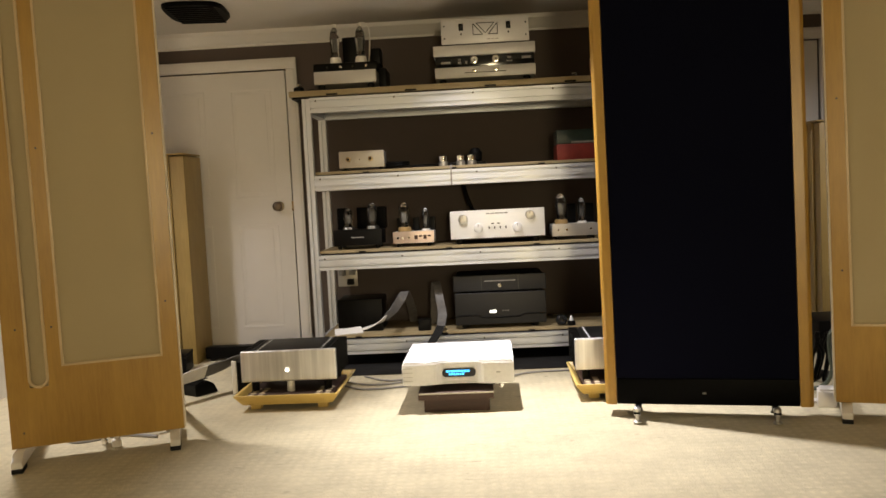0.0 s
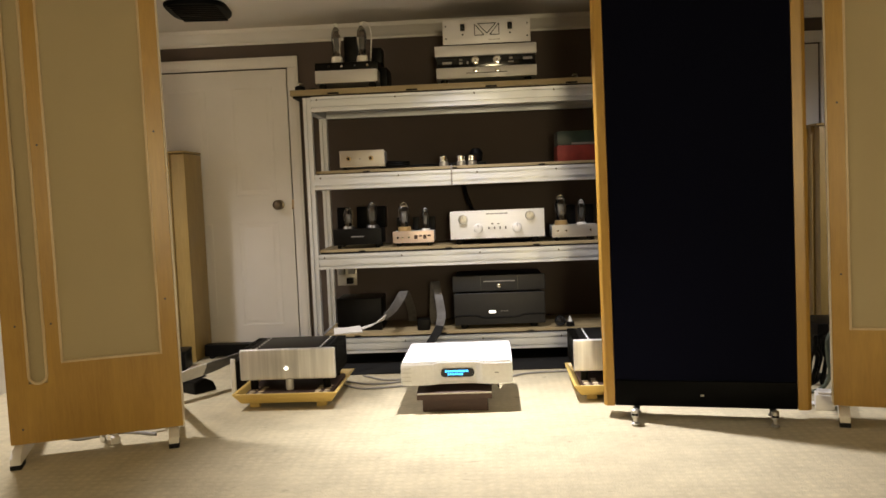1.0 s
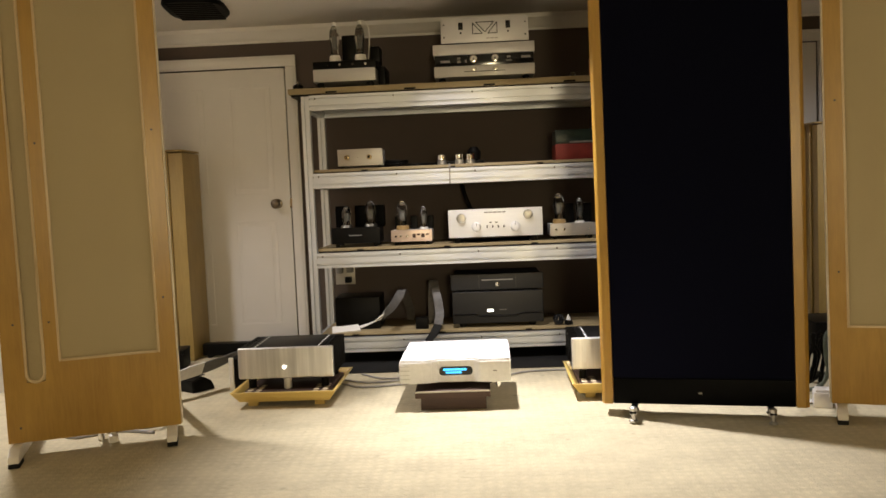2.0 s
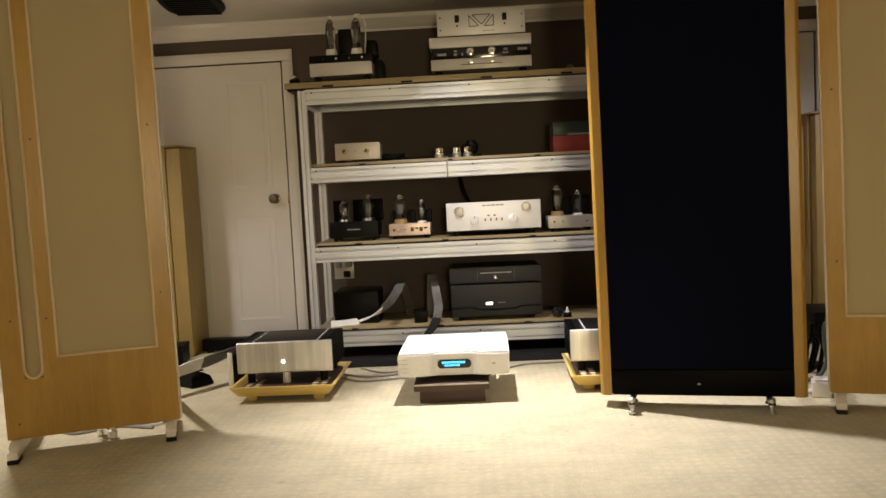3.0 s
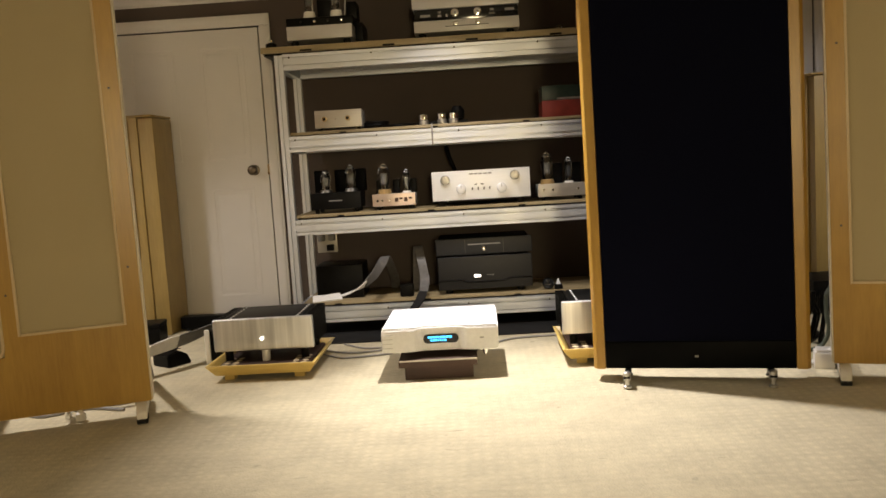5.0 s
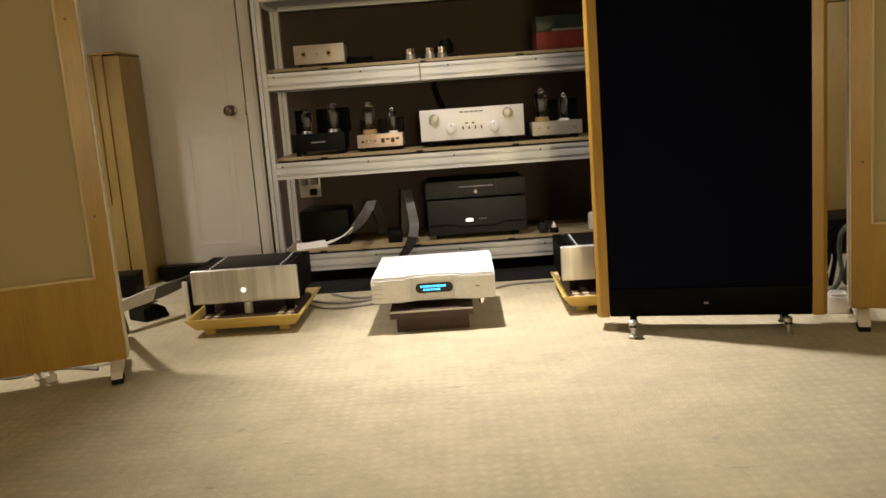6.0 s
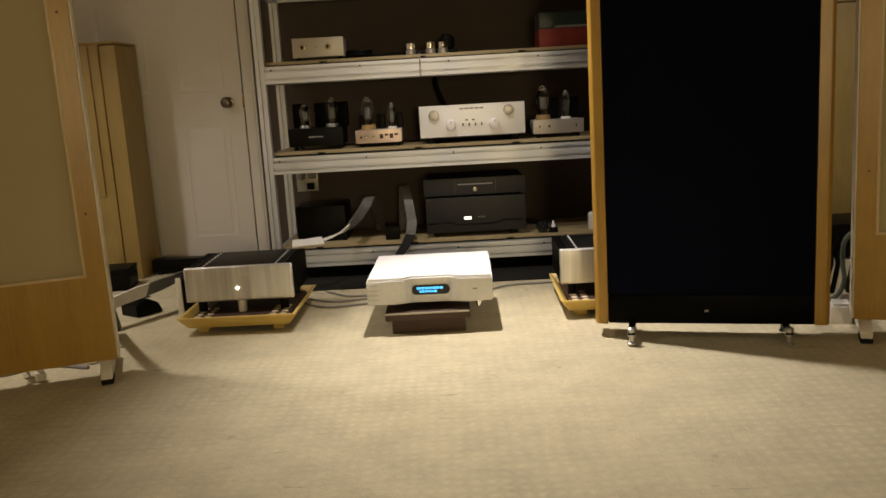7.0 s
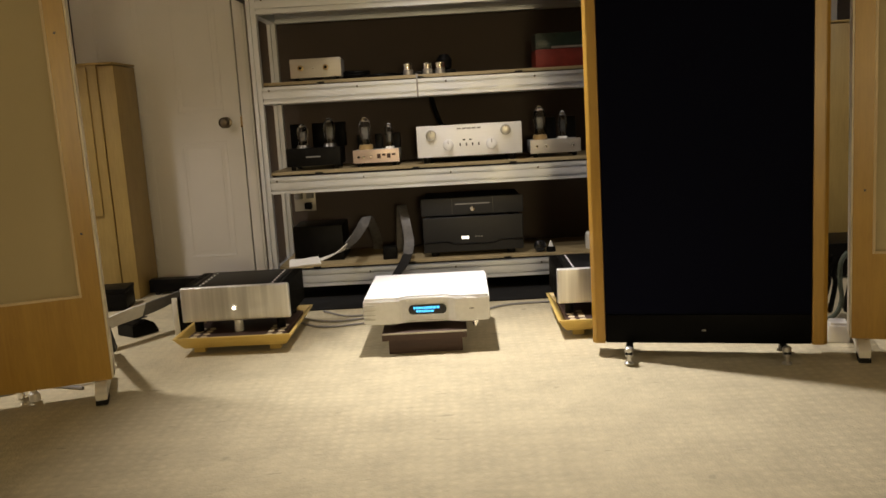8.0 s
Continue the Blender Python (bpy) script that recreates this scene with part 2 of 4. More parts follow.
def prism(outline, depth, m=None, bm=None, bevel=0.0):
    """An outline in x and z, drawn out along +y."""
    own = bmesh.new()
    f = own.faces.new([own.verts.new((x, 0, z)) for x, z in outline])
    made = bmesh.ops.extrude_face_region(own, geom=[f])
    bmesh.ops.translate(own, vec=(0, depth, 0), verts=[g for g in made["geom"] if isinstance(g, bmesh.types.BMVert)])
    if bevel > 0:
        bmesh.ops.bevel(own, geom=own.edges[:], offset=bevel, segments=2, affect="EDGES")
    if m is not None:
        own.transform(m)
    return join(bm, own)


def smooth_line(points, steps=8):
    """A gliding line through the given points."""
    p = [Vector(q) for q in points]
    p = [2 * p[0] - p[1], *p, 2 * p[-1] - p[-2]]
    out = []
    for i in range(1, len(p) - 2):
        for k in range(steps):
            t = k / steps
            a, b, c, d = p[i - 1 : i + 3]
            out.append(0.5 * (2 * b + (c - a) * t + (2 * a - 5 * b + 4 * c - d) * t * t + (3 * b - 3 * c + d - a) * t ** 3))
    return out + [p[-2]]


def hose(points, r, sides=8, bm=None):
    line = smooth_line(points)
    own = bmesh.new()
    rings = []
    for i, q in enumerate(line):
        way = (line[min(i + 1, len(line) - 1)] - line[max(i - 1, 0)]).normalized()
        side = way.cross(Vector((0.03, 0.05, 1))).normalized()
        up = side.cross(way)
        rings.append([own.verts.new(q + r * (math.cos(2 * math.pi * k / sides) * side + math.sin(2 * math.pi * k / sides) * up)) for k in range(sides)])
    for a, b in zip(rings, rings[1:]):
        for k in range(sides):
            own.faces.new((a[k], a[(k + 1) % sides], b[(k + 1) % sides], b[k]))
    own.faces.new(rings[0][::-1])
    own.faces.new(rings[-1])
    return join(bm, own)


def ribbon(points, width, thick, across, bm=None):
    """A flat band along a line; across: the direction of its width at the start and the end."""
    line = smooth_line(points, 10)
    own = bmesh.new()
    rings = []
    for i, q in enumerate(line):
        way = (line[min(i + 1, len(line) - 1)] - line[max(i - 1, 0)]).normalized()
        f = i / (len(line) - 1)
        side = Vector(across[0]).lerp(Vector(across[1]), f)
        side = (side - way * side.dot(way)).normalized()
        up = side.cross(way)
        w = width * (1 + 0.06 * math.sin(9 * f))
        rings.append([own.verts.new(q + side * sx * w / 2 + up * (sy * thick / 2)) for sx, sy in ((-1, -1), (-0.5, -1.6), (0, -1), (0.5, -1.6), (1, -1), (1, 1), (0.5, 1.6), (0, 1), (-0.5, 1.6), (-1, 1))])
    for a, b in zip(rings, rings[1:]):
        for k in range(10):
            own.faces.new((a[k], a[(k + 1) % 10], b[(k + 1) % 10], b[k]))
    own.faces.new(rings[0][::-1])
    own.faces.new(rings[-1])
    return join(bm, own)


# ---- the room ----
WEST, EAST, SOUTH, NORTH, TOP = -2.30, 2.80, -2.60, 5.10, 1.942
DOORS = ((-1.880, -1.007), (1.385, 2.147))
DOOR_TOP = 1.705

single("floor", box(WEST - 0.1, EAST + 0.1, SOUTH - 0.1, NORTH + 0.6, -0.08, 0.0), CARPET, "cream looped carpet with a faint squared weave", "", "structure")
single("ceiling", box(WEST - 0.1, EAST + 0.1, SOUTH - 0.1, NORTH + 0.15, TOP, TOP + 0.1), CEIL, "off-white painted ceiling", "", "structure")
bm = bmesh.new()
xs = [WEST - 0.1, DOORS[0][0], DOORS[0][1], DOORS[1][0], DOORS[1][1], EAST + 0.1]
for i in (0, 2, 4):
    box(xs[i], xs[i + 1], NORTH, NORTH + 0.12, 0, TOP, 0, bm)
for i in (1, 3):
    box(xs[i], xs[i + 1], NORTH, NORTH + 0.12, DOOR_TOP + 0.005, TOP, 0, bm)
single("wall_north", bm, TAUPE, "taupe brown painted wall with two doors", "", "structure")
single("wall_west", box(WEST - 0.1, WEST, SOUTH, NORTH, 0, TOP), WHITE, "white painted side wall", "", "structure")
single("wall_east", box(EAST, EAST + 0.1, SOUTH, NORTH, 0, TOP), TAUPE, "taupe brown painted side wall", "", "structure")
single("wall_south", box(WEST - 0.1, EAST + 0.1, SOUTH - 0.1, SOUTH, 0, TOP), TAUPE, "taupe brown painted wall behind the seat", "", "structure")
CROWN = [(0, 0), (0.010, 0), (0.012, 0.012), (0.022, 0.016), (0.034, 0.034), (0.052, 0.058), (0.062, 0.064), (0.064, 0.076), (0.064, 0.088), (0, 0.088)]
own = bmesh.new()
ends = []
for x in (WEST, EAST):
    ends.append([own.verts.new((x, NORTH - a, TOP - 0.088 + b)) for a, b in CROWN])
for i in range(len(CROWN)):
    j = (i + 1) % len(CROWN)
    own.faces.new((ends[0][i], ends[0][j], ends[1][j], ends[1][i]))
own.faces.new(ends[0])
own.faces.new(ends[1][::-1])
single("trim", own, WHITE, "white moulded crown trim along the ceiling", "", "structure")


def panelled_door(number, x0, x1, knob_right):
    door = thing("door_%d" % number, "closed white panelled door with a dark bronze knob in a white casing", "door", None, "", "structure")
    y = NORTH - 0.012
    leaf = bmesh.new()
    box(x0 + 0.006, x1 - 0.006, y, y + 0.04, 0.036, DOOR_TOP - 0.004, 0.002, leaf)
    body = part("door_leaf", leaf, WHITE, door)
    w = x1 - x0
    for c0, c1 in ((0.13, 0.42), (0.60, 0.89)):
        for z0, z1 in ((0.145, 0.785), (0.945, 1.60)):
            a, b = x0 + c0 * w, x0 + c1 * w
            rim = bmesh.new()
            for q in ((a, b, z0, z0 + 0.014), (a, b, z1 - 0.014, z1), (a, a + 0.014, z0 + 0.014, z1 - 0.014), (b - 0.014, b, z0 + 0.014, z1 - 0.014)):
                box(q[0], q[1], y - 0.0022, y + 0.002, q[2], q[3], 0.0010, rim)
            box(a + 0.035, b - 0.035, y - 0.0018, y + 0.002, z0 + 0.035, z1 - 0.035, 0.0014, rim)
            part("panel", rim, WHITE, body)
    kx = x1 - 0.085 if knob_right else x0 + 0.085
    k = lathe([(0.030, 0), (0.030, 0.006), (0.012, 0.010), (0.011, 0.032), (0.022, 0.038), (0.029, 0.050), (0.029, 0.060), (0.020, 0.068), (0.006, 0.070)], 28, Matrix.Translation((kx, y, 0.885)) @ pose(0, 0, 0, 90))
    part("knob", k, BRONZE, door, "dark bronze door knob")
    lx = x1 - 0.003 if knob_right else x0 + 0.003
    part("latch_plate", box(lx - 0.006, lx + 0.012, y - 0.003, y + 0.002, 0.855, 0.915, 0.001), BRASS, door, "small brass latch plate")
    for a, b in ((x0 - 0.068, x0 - 0.004), (x1 + 0.004, x1 + 0.068)):
        c = box(a, b, NORTH - 0.024, NORTH - 0.001, 0.0, DOOR_TOP + 0.003, 0.004)
        box(a + 0.012, b - 0.012, NORTH - 0.029, NORTH - 0.022, 0.0, DOOR_TOP, 0.003, c)
        part("casing", c, WHITE, door)
    c = box(x0 - 0.068, x1 + 0.068, NORTH - 0.025, NORTH - 0.001, DOOR_TOP + 0.004, DOOR_TOP + 0.070, 0.004)
    box(x0 - 0.056, x1 + 0.056, NORTH - 0.030, NORTH - 0.022, DOOR_TOP + 0.016, DOOR_TOP + 0.058, 0.003, c)
    part("casing", c, WHITE, door)
    part("threshold", box(x0, x1, NORTH - 0.01, NORTH + 0.12, 0.0005, 0.034, 0.003), BLACK, door, "black strip under the door")
    part("backing", box(x0 - 0.02, x1 + 0.02, NORTH + 0.121, NORTH + 0.14, 0, DOOR_TOP + 0.02), BLACK, door, "dark jamb behind the leaf")
    return door


panelled_door(1, *DOORS[0], True)
panelled_door(2, *DOORS[1], False)

# rounded black grille set against the ceiling
grille = thing("ceiling_vent", "black rounded vent grille on the ceiling", "vent", pose(-1.32, 4.47, TOP, 0, 0, 7))
own = bmesh.new()
ring = []
for i in range(48):
    a = 2 * math.pi * i / 48
    c, s = math.cos(a), math.sin(a)
    ring.append((0.158 * math.copysign(abs(c) ** 0.55, c), 0.225 * math.copysign(abs(s) ** 0.55, s)))
lo = [own.verts.new((x * 0.95, y * 0.95, -0.022)) for x, y in ring]
mid = [own.verts.new((x, y, -0.012)) for x, y in ring]
hi = [own.verts.new((x, y, -0.001)) for x, y in ring]
for a, b in ((lo, mid), (mid, hi)):
    for i in range(48):
        own.faces.new((a[i], a[(i + 1) % 48], b[(i + 1) % 48], b[i]))
own.faces.new(lo[::-1])
own.faces.new(hi)
part("frame", own, BASE_BLACK, grille)
for i in range(9):
    y = -0.18 + 0.045 * i
    part("slat", box(-0.12, 0.12, y, y + 0.02, -0.028, -0.0215, 0.002), BASE_BLACK, grille)


# ---- equipment rack ----
rack = thing("equipment_rack", "silver slotted aluminium rack with pale plywood shelves", "shelving unit")
RX0, RX1, RY0, RY1 = -0.797, 1.30, 4.5, 4.98


def drawn(outline, axis, start, end, bevel=0.0):
    """A closed outline drawn out along an axis: pairs are (x, y) for z and (y, z) for x."""
    bm = bmesh.new()
    place = (lambda p, t: (p[0], p[1], t)) if axis == "z" else (lambda p, t: (t, p[0], p[1]))
    rows = [[bm.verts.new(place(p, t)) for p in outline] for t in (start, end)]
    n = len(outline)
    for i in range(n):
        bm.faces.new((rows[0][i], rows[0][(i + 1) % n], rows[1][(i + 1) % n], rows[1][i]))
    bm.faces.new(rows[0][::-1])
    bm.faces.new(rows[1])
    return bm


def extrusion(x0, x1, y0, y1, z0, z1, axis):
    """A slotted bar: one T-slot on each wide face of a post, two on those of a rail."""
    g, d = (0.0045, 0.015) if axis == "z" else (0.0055, 0.0195)
    if axis == "z":
        m, c, w = (x0 + x1) / 2, (y0 + y1) / 2, x1 - x0
        pts = [(x0, y0), (m - g, y0), (m - g, y0 + d), (m + g, y0 + d), (m + g, y0), (x1, y0), (x1, c - g), (x1 - d, c - g), (x1 - d, c + g), (x1, c + g), (x1, y1), (m + g, y1), (m + g, y1 - d), (m - g, y1 - d), (m - g, y1), (x0, y1), (x0, c + g), (x0 + d, c + g), (x0 + d, c - g), (x0, c - g)]
        return drawn(pts, "z", z0, z1)
    pts = [(y0, z0)]
    for f in (0.25, 0.75):
        q = z0 + f * (z1 - z0)
        pts += [(y0, q - g), (y0 + d, q - g), (y0 + d, q + g), (y0, q + g)]
    pts += [(y0, z1), (y1, z1)]
    for f in (0.75, 0.25):
        q = z0 + f * (z1 - z0)
        pts += [(y1, q + g), (y1 - d, q + g), (y1 - d, q - g), (y1, q - g)]
    pts += [(y1, z0)]
    return drawn(pts, "x", x0, x1)


def slotted(name, x0, x1, y0, y1, z0, z1, axis):
    ob = part(name, extrusion(x0, x1, y0, y1, z0, z1, axis), ALU_POST if axis == "z" else ALU, rack)
    return ob


for x in (RX0, RX1 - 0.043):
    for y in (RY0, RY1 - 0.043):
        slotted("post", x, x + 0.043, y, y + 0.043, 0.0, 1.452, "z")
LEVELS = (0.066, 0.530, 0.960, 1.376)
for z in LEVELS:
    for y in (RY0 - 0.001, RY1 - 0.041):
        bar = slotted("rail", RX0 + 0.0435, RX1 - 0.0435, y, y + 0.042, z, z + 0.080, "x")
        for k in range(5):
            bx = RX0 + 0.075 + k * 0.42
            part("bolt", knob_bm(0.0045, 0.003, (bx, y + 0.001, z + 0.062)), SLOT, bar, "small dark bolt head")
    for x in (RX0, RX1 - 0.043):
        bm = box(x, x + 0.042, RY0 + 0.0435, RY1 - 0.0435, z, z + 0.080, 0.0015, None, 1)
        part("side_rail", bm, ALU, rack)
for z, th in ((0.146, 0.024), (0.610, 0.024), (1.037, 0.024)):
    shelf = part("shelf", box(RX0 + 0.046, RX1 - 0.046, RY0 + 0.022, RY1 - 0.02, z + 0.009, z + th, 0.002), PLY, rack, "pale plywood shelf board")
    # set-back black strip: the shade between rail and board, put in as colour
    part("gap_shade", box(RX0 + 0.05, RX1 - 0.05, RY0 + 0.031, RY1 - 0.03, z + 0.0005, z + 0.0086, 0), BLACK, shelf, "black strip standing in for the shaded gap under the board")
    for k in range(3):
        part("clip", box(RX0 + 0.20 + 0.47 * k + z * 0.1, RX0 + 0.235 + 0.47 * k + z * 0.1, RY0 + 0.017, RY0 + 0.0222, z + 0.0088, z + 0.0155, 0.001), BLACK, shelf, "small black shelf clip")
top = part("top_board", box(-0.862, RX1 + 0.06, RY0 - 0.012, RY1 + 0.06, 1.464, 1.494, 0.003), PLY, rack, "thick pale plywood top board")
# the same black filler draws the shaded line under the top board
part("gap_shade", box(-0.850, RX1 + 0.05, RY0 + 0.006, RY1 + 0.05, 1.4525, 1.4636, 0), BLACK, top, "black strip standing in for the shaded gap under the board")
for k in range(5):
    part("clip", box(-0.66 + 0.42 * k, -0.60 + 0.42 * k, RY0 - 0.016, RY0 - 0.0115, 1.4642, 1.4735, 0.001), BLACK, top, "small black shelf clip")
part("cable_tie", box(-0.022, -0.014, RY0 - 0.004, RY0 + 0.02, 0.955, 1.064, 0.001), GREY_CABLE, rack, "grey tie round the rail")


# ---- large loudspeakers ----
def tall_speaker():
    """Black-grilled panel speaker between oak side posts; origin at the grille's lower left corner on the floor."""
    s = thing("panel_loudspeaker", "tall loudspeaker with black grille between oak side posts", "loudspeaker")
    h, z0 = 1.80, 0.049
    part("grille", box(0.0, 0.672, 0.0, 0.05, z0 + 0.104, h, 0.006), BLACK_CLOTH, s, "black grille cloth")
    part("base_panel", box(0.0, 0.672, 0.004, 0.052, z0, z0 + 0.102, 0.004), BASE_BLACK, s, "satin black lower panel")
    part("badge", box(0.323, 0.337, 0.0015, 0.005, 0.092, 0.099, 0.001), STEEL, s, "tiny grey metal badge")
    part("body", box(-0.0005, 0.6725, 0.053, 0.085, z0, h - 0.01, 0.004), BLACK, s, "black cabinet behind the grille")
    for x0, x1, y0 in ((-0.046, -0.001, -0.004), (0.673, 0.721, -0.004)):
        own = bmesh.new()
        if x0 < 0:
            pts = [(x0 + 0.014, y0), (x1, y0), (x1, 0.105), (x0, 0.105), (x0, y0 + 0.014)]
        else:
            pts = [(x0, y0), (x1 - 0.014, y0), (x1, y0 + 0.014), (x1, 0.105), (x0, 0.105)]
        rows = [[own.verts.new((x, y, z)) for x, y in pts] for z in (z0, h)]
        n = len(pts)
        for i in range(n):
            own.faces.new((rows[0][i], rows[0][(i + 1) % n], rows[1][(i + 1) % n], rows[1][i]))
        own.faces.new(rows[0][::-1])
        own.faces.new(rows[1])
        bmesh.ops.bevel(own, geom=own.edges[:], offset=0.002, segments=2, affect="EDGES")
        part("side_post", own, OAK, s, "honey oak side post")
    for x, tip in ((0.081, -0.108), (0.585, -0.085)):
        foot = part("foot", box(x - 0.012, x + 0.012, tip - 0.002, 0.10, z0 - 0.010, z0 - 0.001, 0.002), BLACK, s, "black steel outrigger foot")
        part("spike", lathe([(0.003, 0.0005), (0.016, 0.004), (0.016, 0.010), (0.008, 0.014), (0.008, 0.030), (0.014, 0.033), (0.014, 0.060), (0.009, 0.064)], 20, pose(x, tip + 0.012, 0)), GREY_KNOB, foot)
        part("spike", lathe([(0.003, 0.0005), (0.012, 0.004), (0.012, 0.010), (0.007, 0.014), (0.007, 0.052)], 16, pose(x, 0.08, 0)), STEEL, foot)
    return s


spk = tall_speaker()
spk.matrix_world = pose(0.635, 3.330, 0, 0, 0, -13.8) @ pose(0, 0, 0, 0, -0.5, 0)


def planar_panel(mirror, label):
    """Cloth-fronted planar speaker with a narrow ribbon slot; x runs along its width from the outer edge."""
    s = thing("planar_loudspeaker", label, "loudspeaker", None, "planar panels beside the rack")
    W, H0, H1 = 0.60, 0.066, 1.83
    sx = (lambda a: W - a) if mirror else (lambda a: a)

    def bx(a, b, *rest, **kw):
        a, b = sorted((sx(a), sx(b)))
        return box(a, b, *rest, **kw)

    for a, b, z0, z1, name in ((0.0, 0.076, H0, H1, "stile"), (0.140, 0.192, 0.284, H1, "stile"), (0.538, W, H0, H1, "stile"), (0.076, 0.538, H0, 0.284, "bottom_rail"), (0.192, 0.538, 0.284, 0.358, "bottom_rail"), (0.192, 0.538, 1.75, H1, "top_rail")):
        part(name, bx(a, b, 0.0, 0.034, z0, z1), OAK, s)
    part("cloth", bx(0.190, 0.540, 0.007, 0.026, 0.352, 1.76, 0.002), BEIGE, s, "beige stretched cloth")
    for a, b, z0, z1 in ((0.188, 0.197, 0.352, 1.75), (0.533, 0.542, 0.352, 1.75), (0.1975, 0.5325, 0.352, 0.361)):
        part("bead", bx(a, b, -0.0015, 0.008, z0, z1, 0.002), RIM, s, "pale beading round the cloth")
    # ribbon slot with a rounded foot
    part("ribbon", bx(0.0765, 0.1395, 0.012, 0.026, 0.2845, 1.80, 0.002), BEIGE, s, "narrow cloth-covered ribbon strip")
    slot = bmesh.new()
    pts = [(0.078, 1.80), (0.078, 0.9), (0.078, 0.42), (0.078, 0.345), (0.078, 0.322), (0.078, 0.315)] + [(0.108 - 0.030 * math.cos(a), 0.315 - 0.030 * math.sin(a)) for a in [math.pi * k / 10 for k in range(1, 10)]] + [(0.138, 0.315), (0.138, 0.322), (0.138, 0.345), (0.138, 0.42), (0.138, 0.9), (0.138, 1.80)]
    hose([(sx(x), -0.001, z) for x, z in pts], 0.0055, 8, slot)
    part("slot_rim", slot, RIM, s, "pale rounded rim of the ribbon slot")
    part("edge_strip", bx(W + 0.0005, W + 0.006, 0.003, 0.105, H0 + 0.002, H1 - 0.002, 0.002), EDGE, s, "pale edge banding")
    part("back", bx(0.006, W - 0.0005, 0.0345, 0.100, H0 + 0.02, H1 - 0.02, 0.002), OAK_DARK, s)
    for x, z in ((0.045, 0.50), (0.165, 0.50), (0.165, 1.15), (0.566, 0.56), (0.566, 1.19), (0.045, 0.12)):
        part("screw", knob_bm(0.004, 0.002, (sx(x), 0.0, z), None, 10), SLOT, s, "small dark screw head")
    for x, tip in ((0.030, -0.095), (0.565, -0.060)):
        f = bmesh.new()
        own = [(tip, 0.0165), (0.26, 0.0165), (0.26, 0.045), (0.02, 0.064), (tip + 0.04, 0.064), (tip, 0.040)]
        prism([(a, b) for a, b in own], 0.036, Matrix.Translation((sx(x) + 0.018, 0, 0)) @ pose(0, 0, 0, 0, 0, 90), f, 0.002)
        foot = part("foot", f, WHITE_METAL, s, "white metal floor foot")
        part("rubber_foot", box(sx(x) - 0.019, sx(x) + 0.019, tip - 0.002, tip + 0.08, 0.0, 0.016, 0.003), RUBBER, foot)
    # slanted braces from the back down to the carpet, and the second caster
    for x in (0.035, 0.565):
        brace = hose([(sx(x), 0.104, 0.36), (sx(x), 0.34, 0.185), (sx(x), 0.585, 0.026)], 0.021, 8)
        part("brace", brace, BLACK, s, "black slanted rear brace")
    part("cross_bar", box(0.06, W - 0.06, 0.405, 0.43, 0.128, 0.150, 0.002), BLACK, s, "black bar between the braces")
    part("caster", lathe([(0.004, 0), (0.018, 0.003), (0.018, 0.028), (0.010, 0.034), (0.010, 0.062)], 18, pose(sx(0.345), 0.10, 0)), WHITE_METAL, s, "small white caster")
    part("caster", lathe([(0.004, 0), (0.018, 0.003), (0.018, 0.028), (0.010, 0.034), (0.010, 0.066)], 18, pose(sx(0.30), 0.16, 0)), CHROME, s, "small chrome caster")
    part("caster_arm", box(sx(0.30) - 0.012, sx(0.30) + 0.012, 0.03, 0.18, 0.066, 0.078, 0.002), WHITE_METAL, s)
    return s


left = planar_panel(False, "oak-framed planar loudspeaker with beige cloth, near the white side wall")
left.matrix_world = pose(-1.610, 2.948, 0, 0, 0, 19.0) @ pose(0, 0, 0, 0, -0.3, 0)
right = planar_panel(True, "oak-framed planar loudspeaker with beige cloth, beside the black-grilled speaker")
right.matrix_world = pose(1.424, 3.18, 0, 0, 0, -20.7) @ pose(0, 0, 0, 0, -0.8, 0)


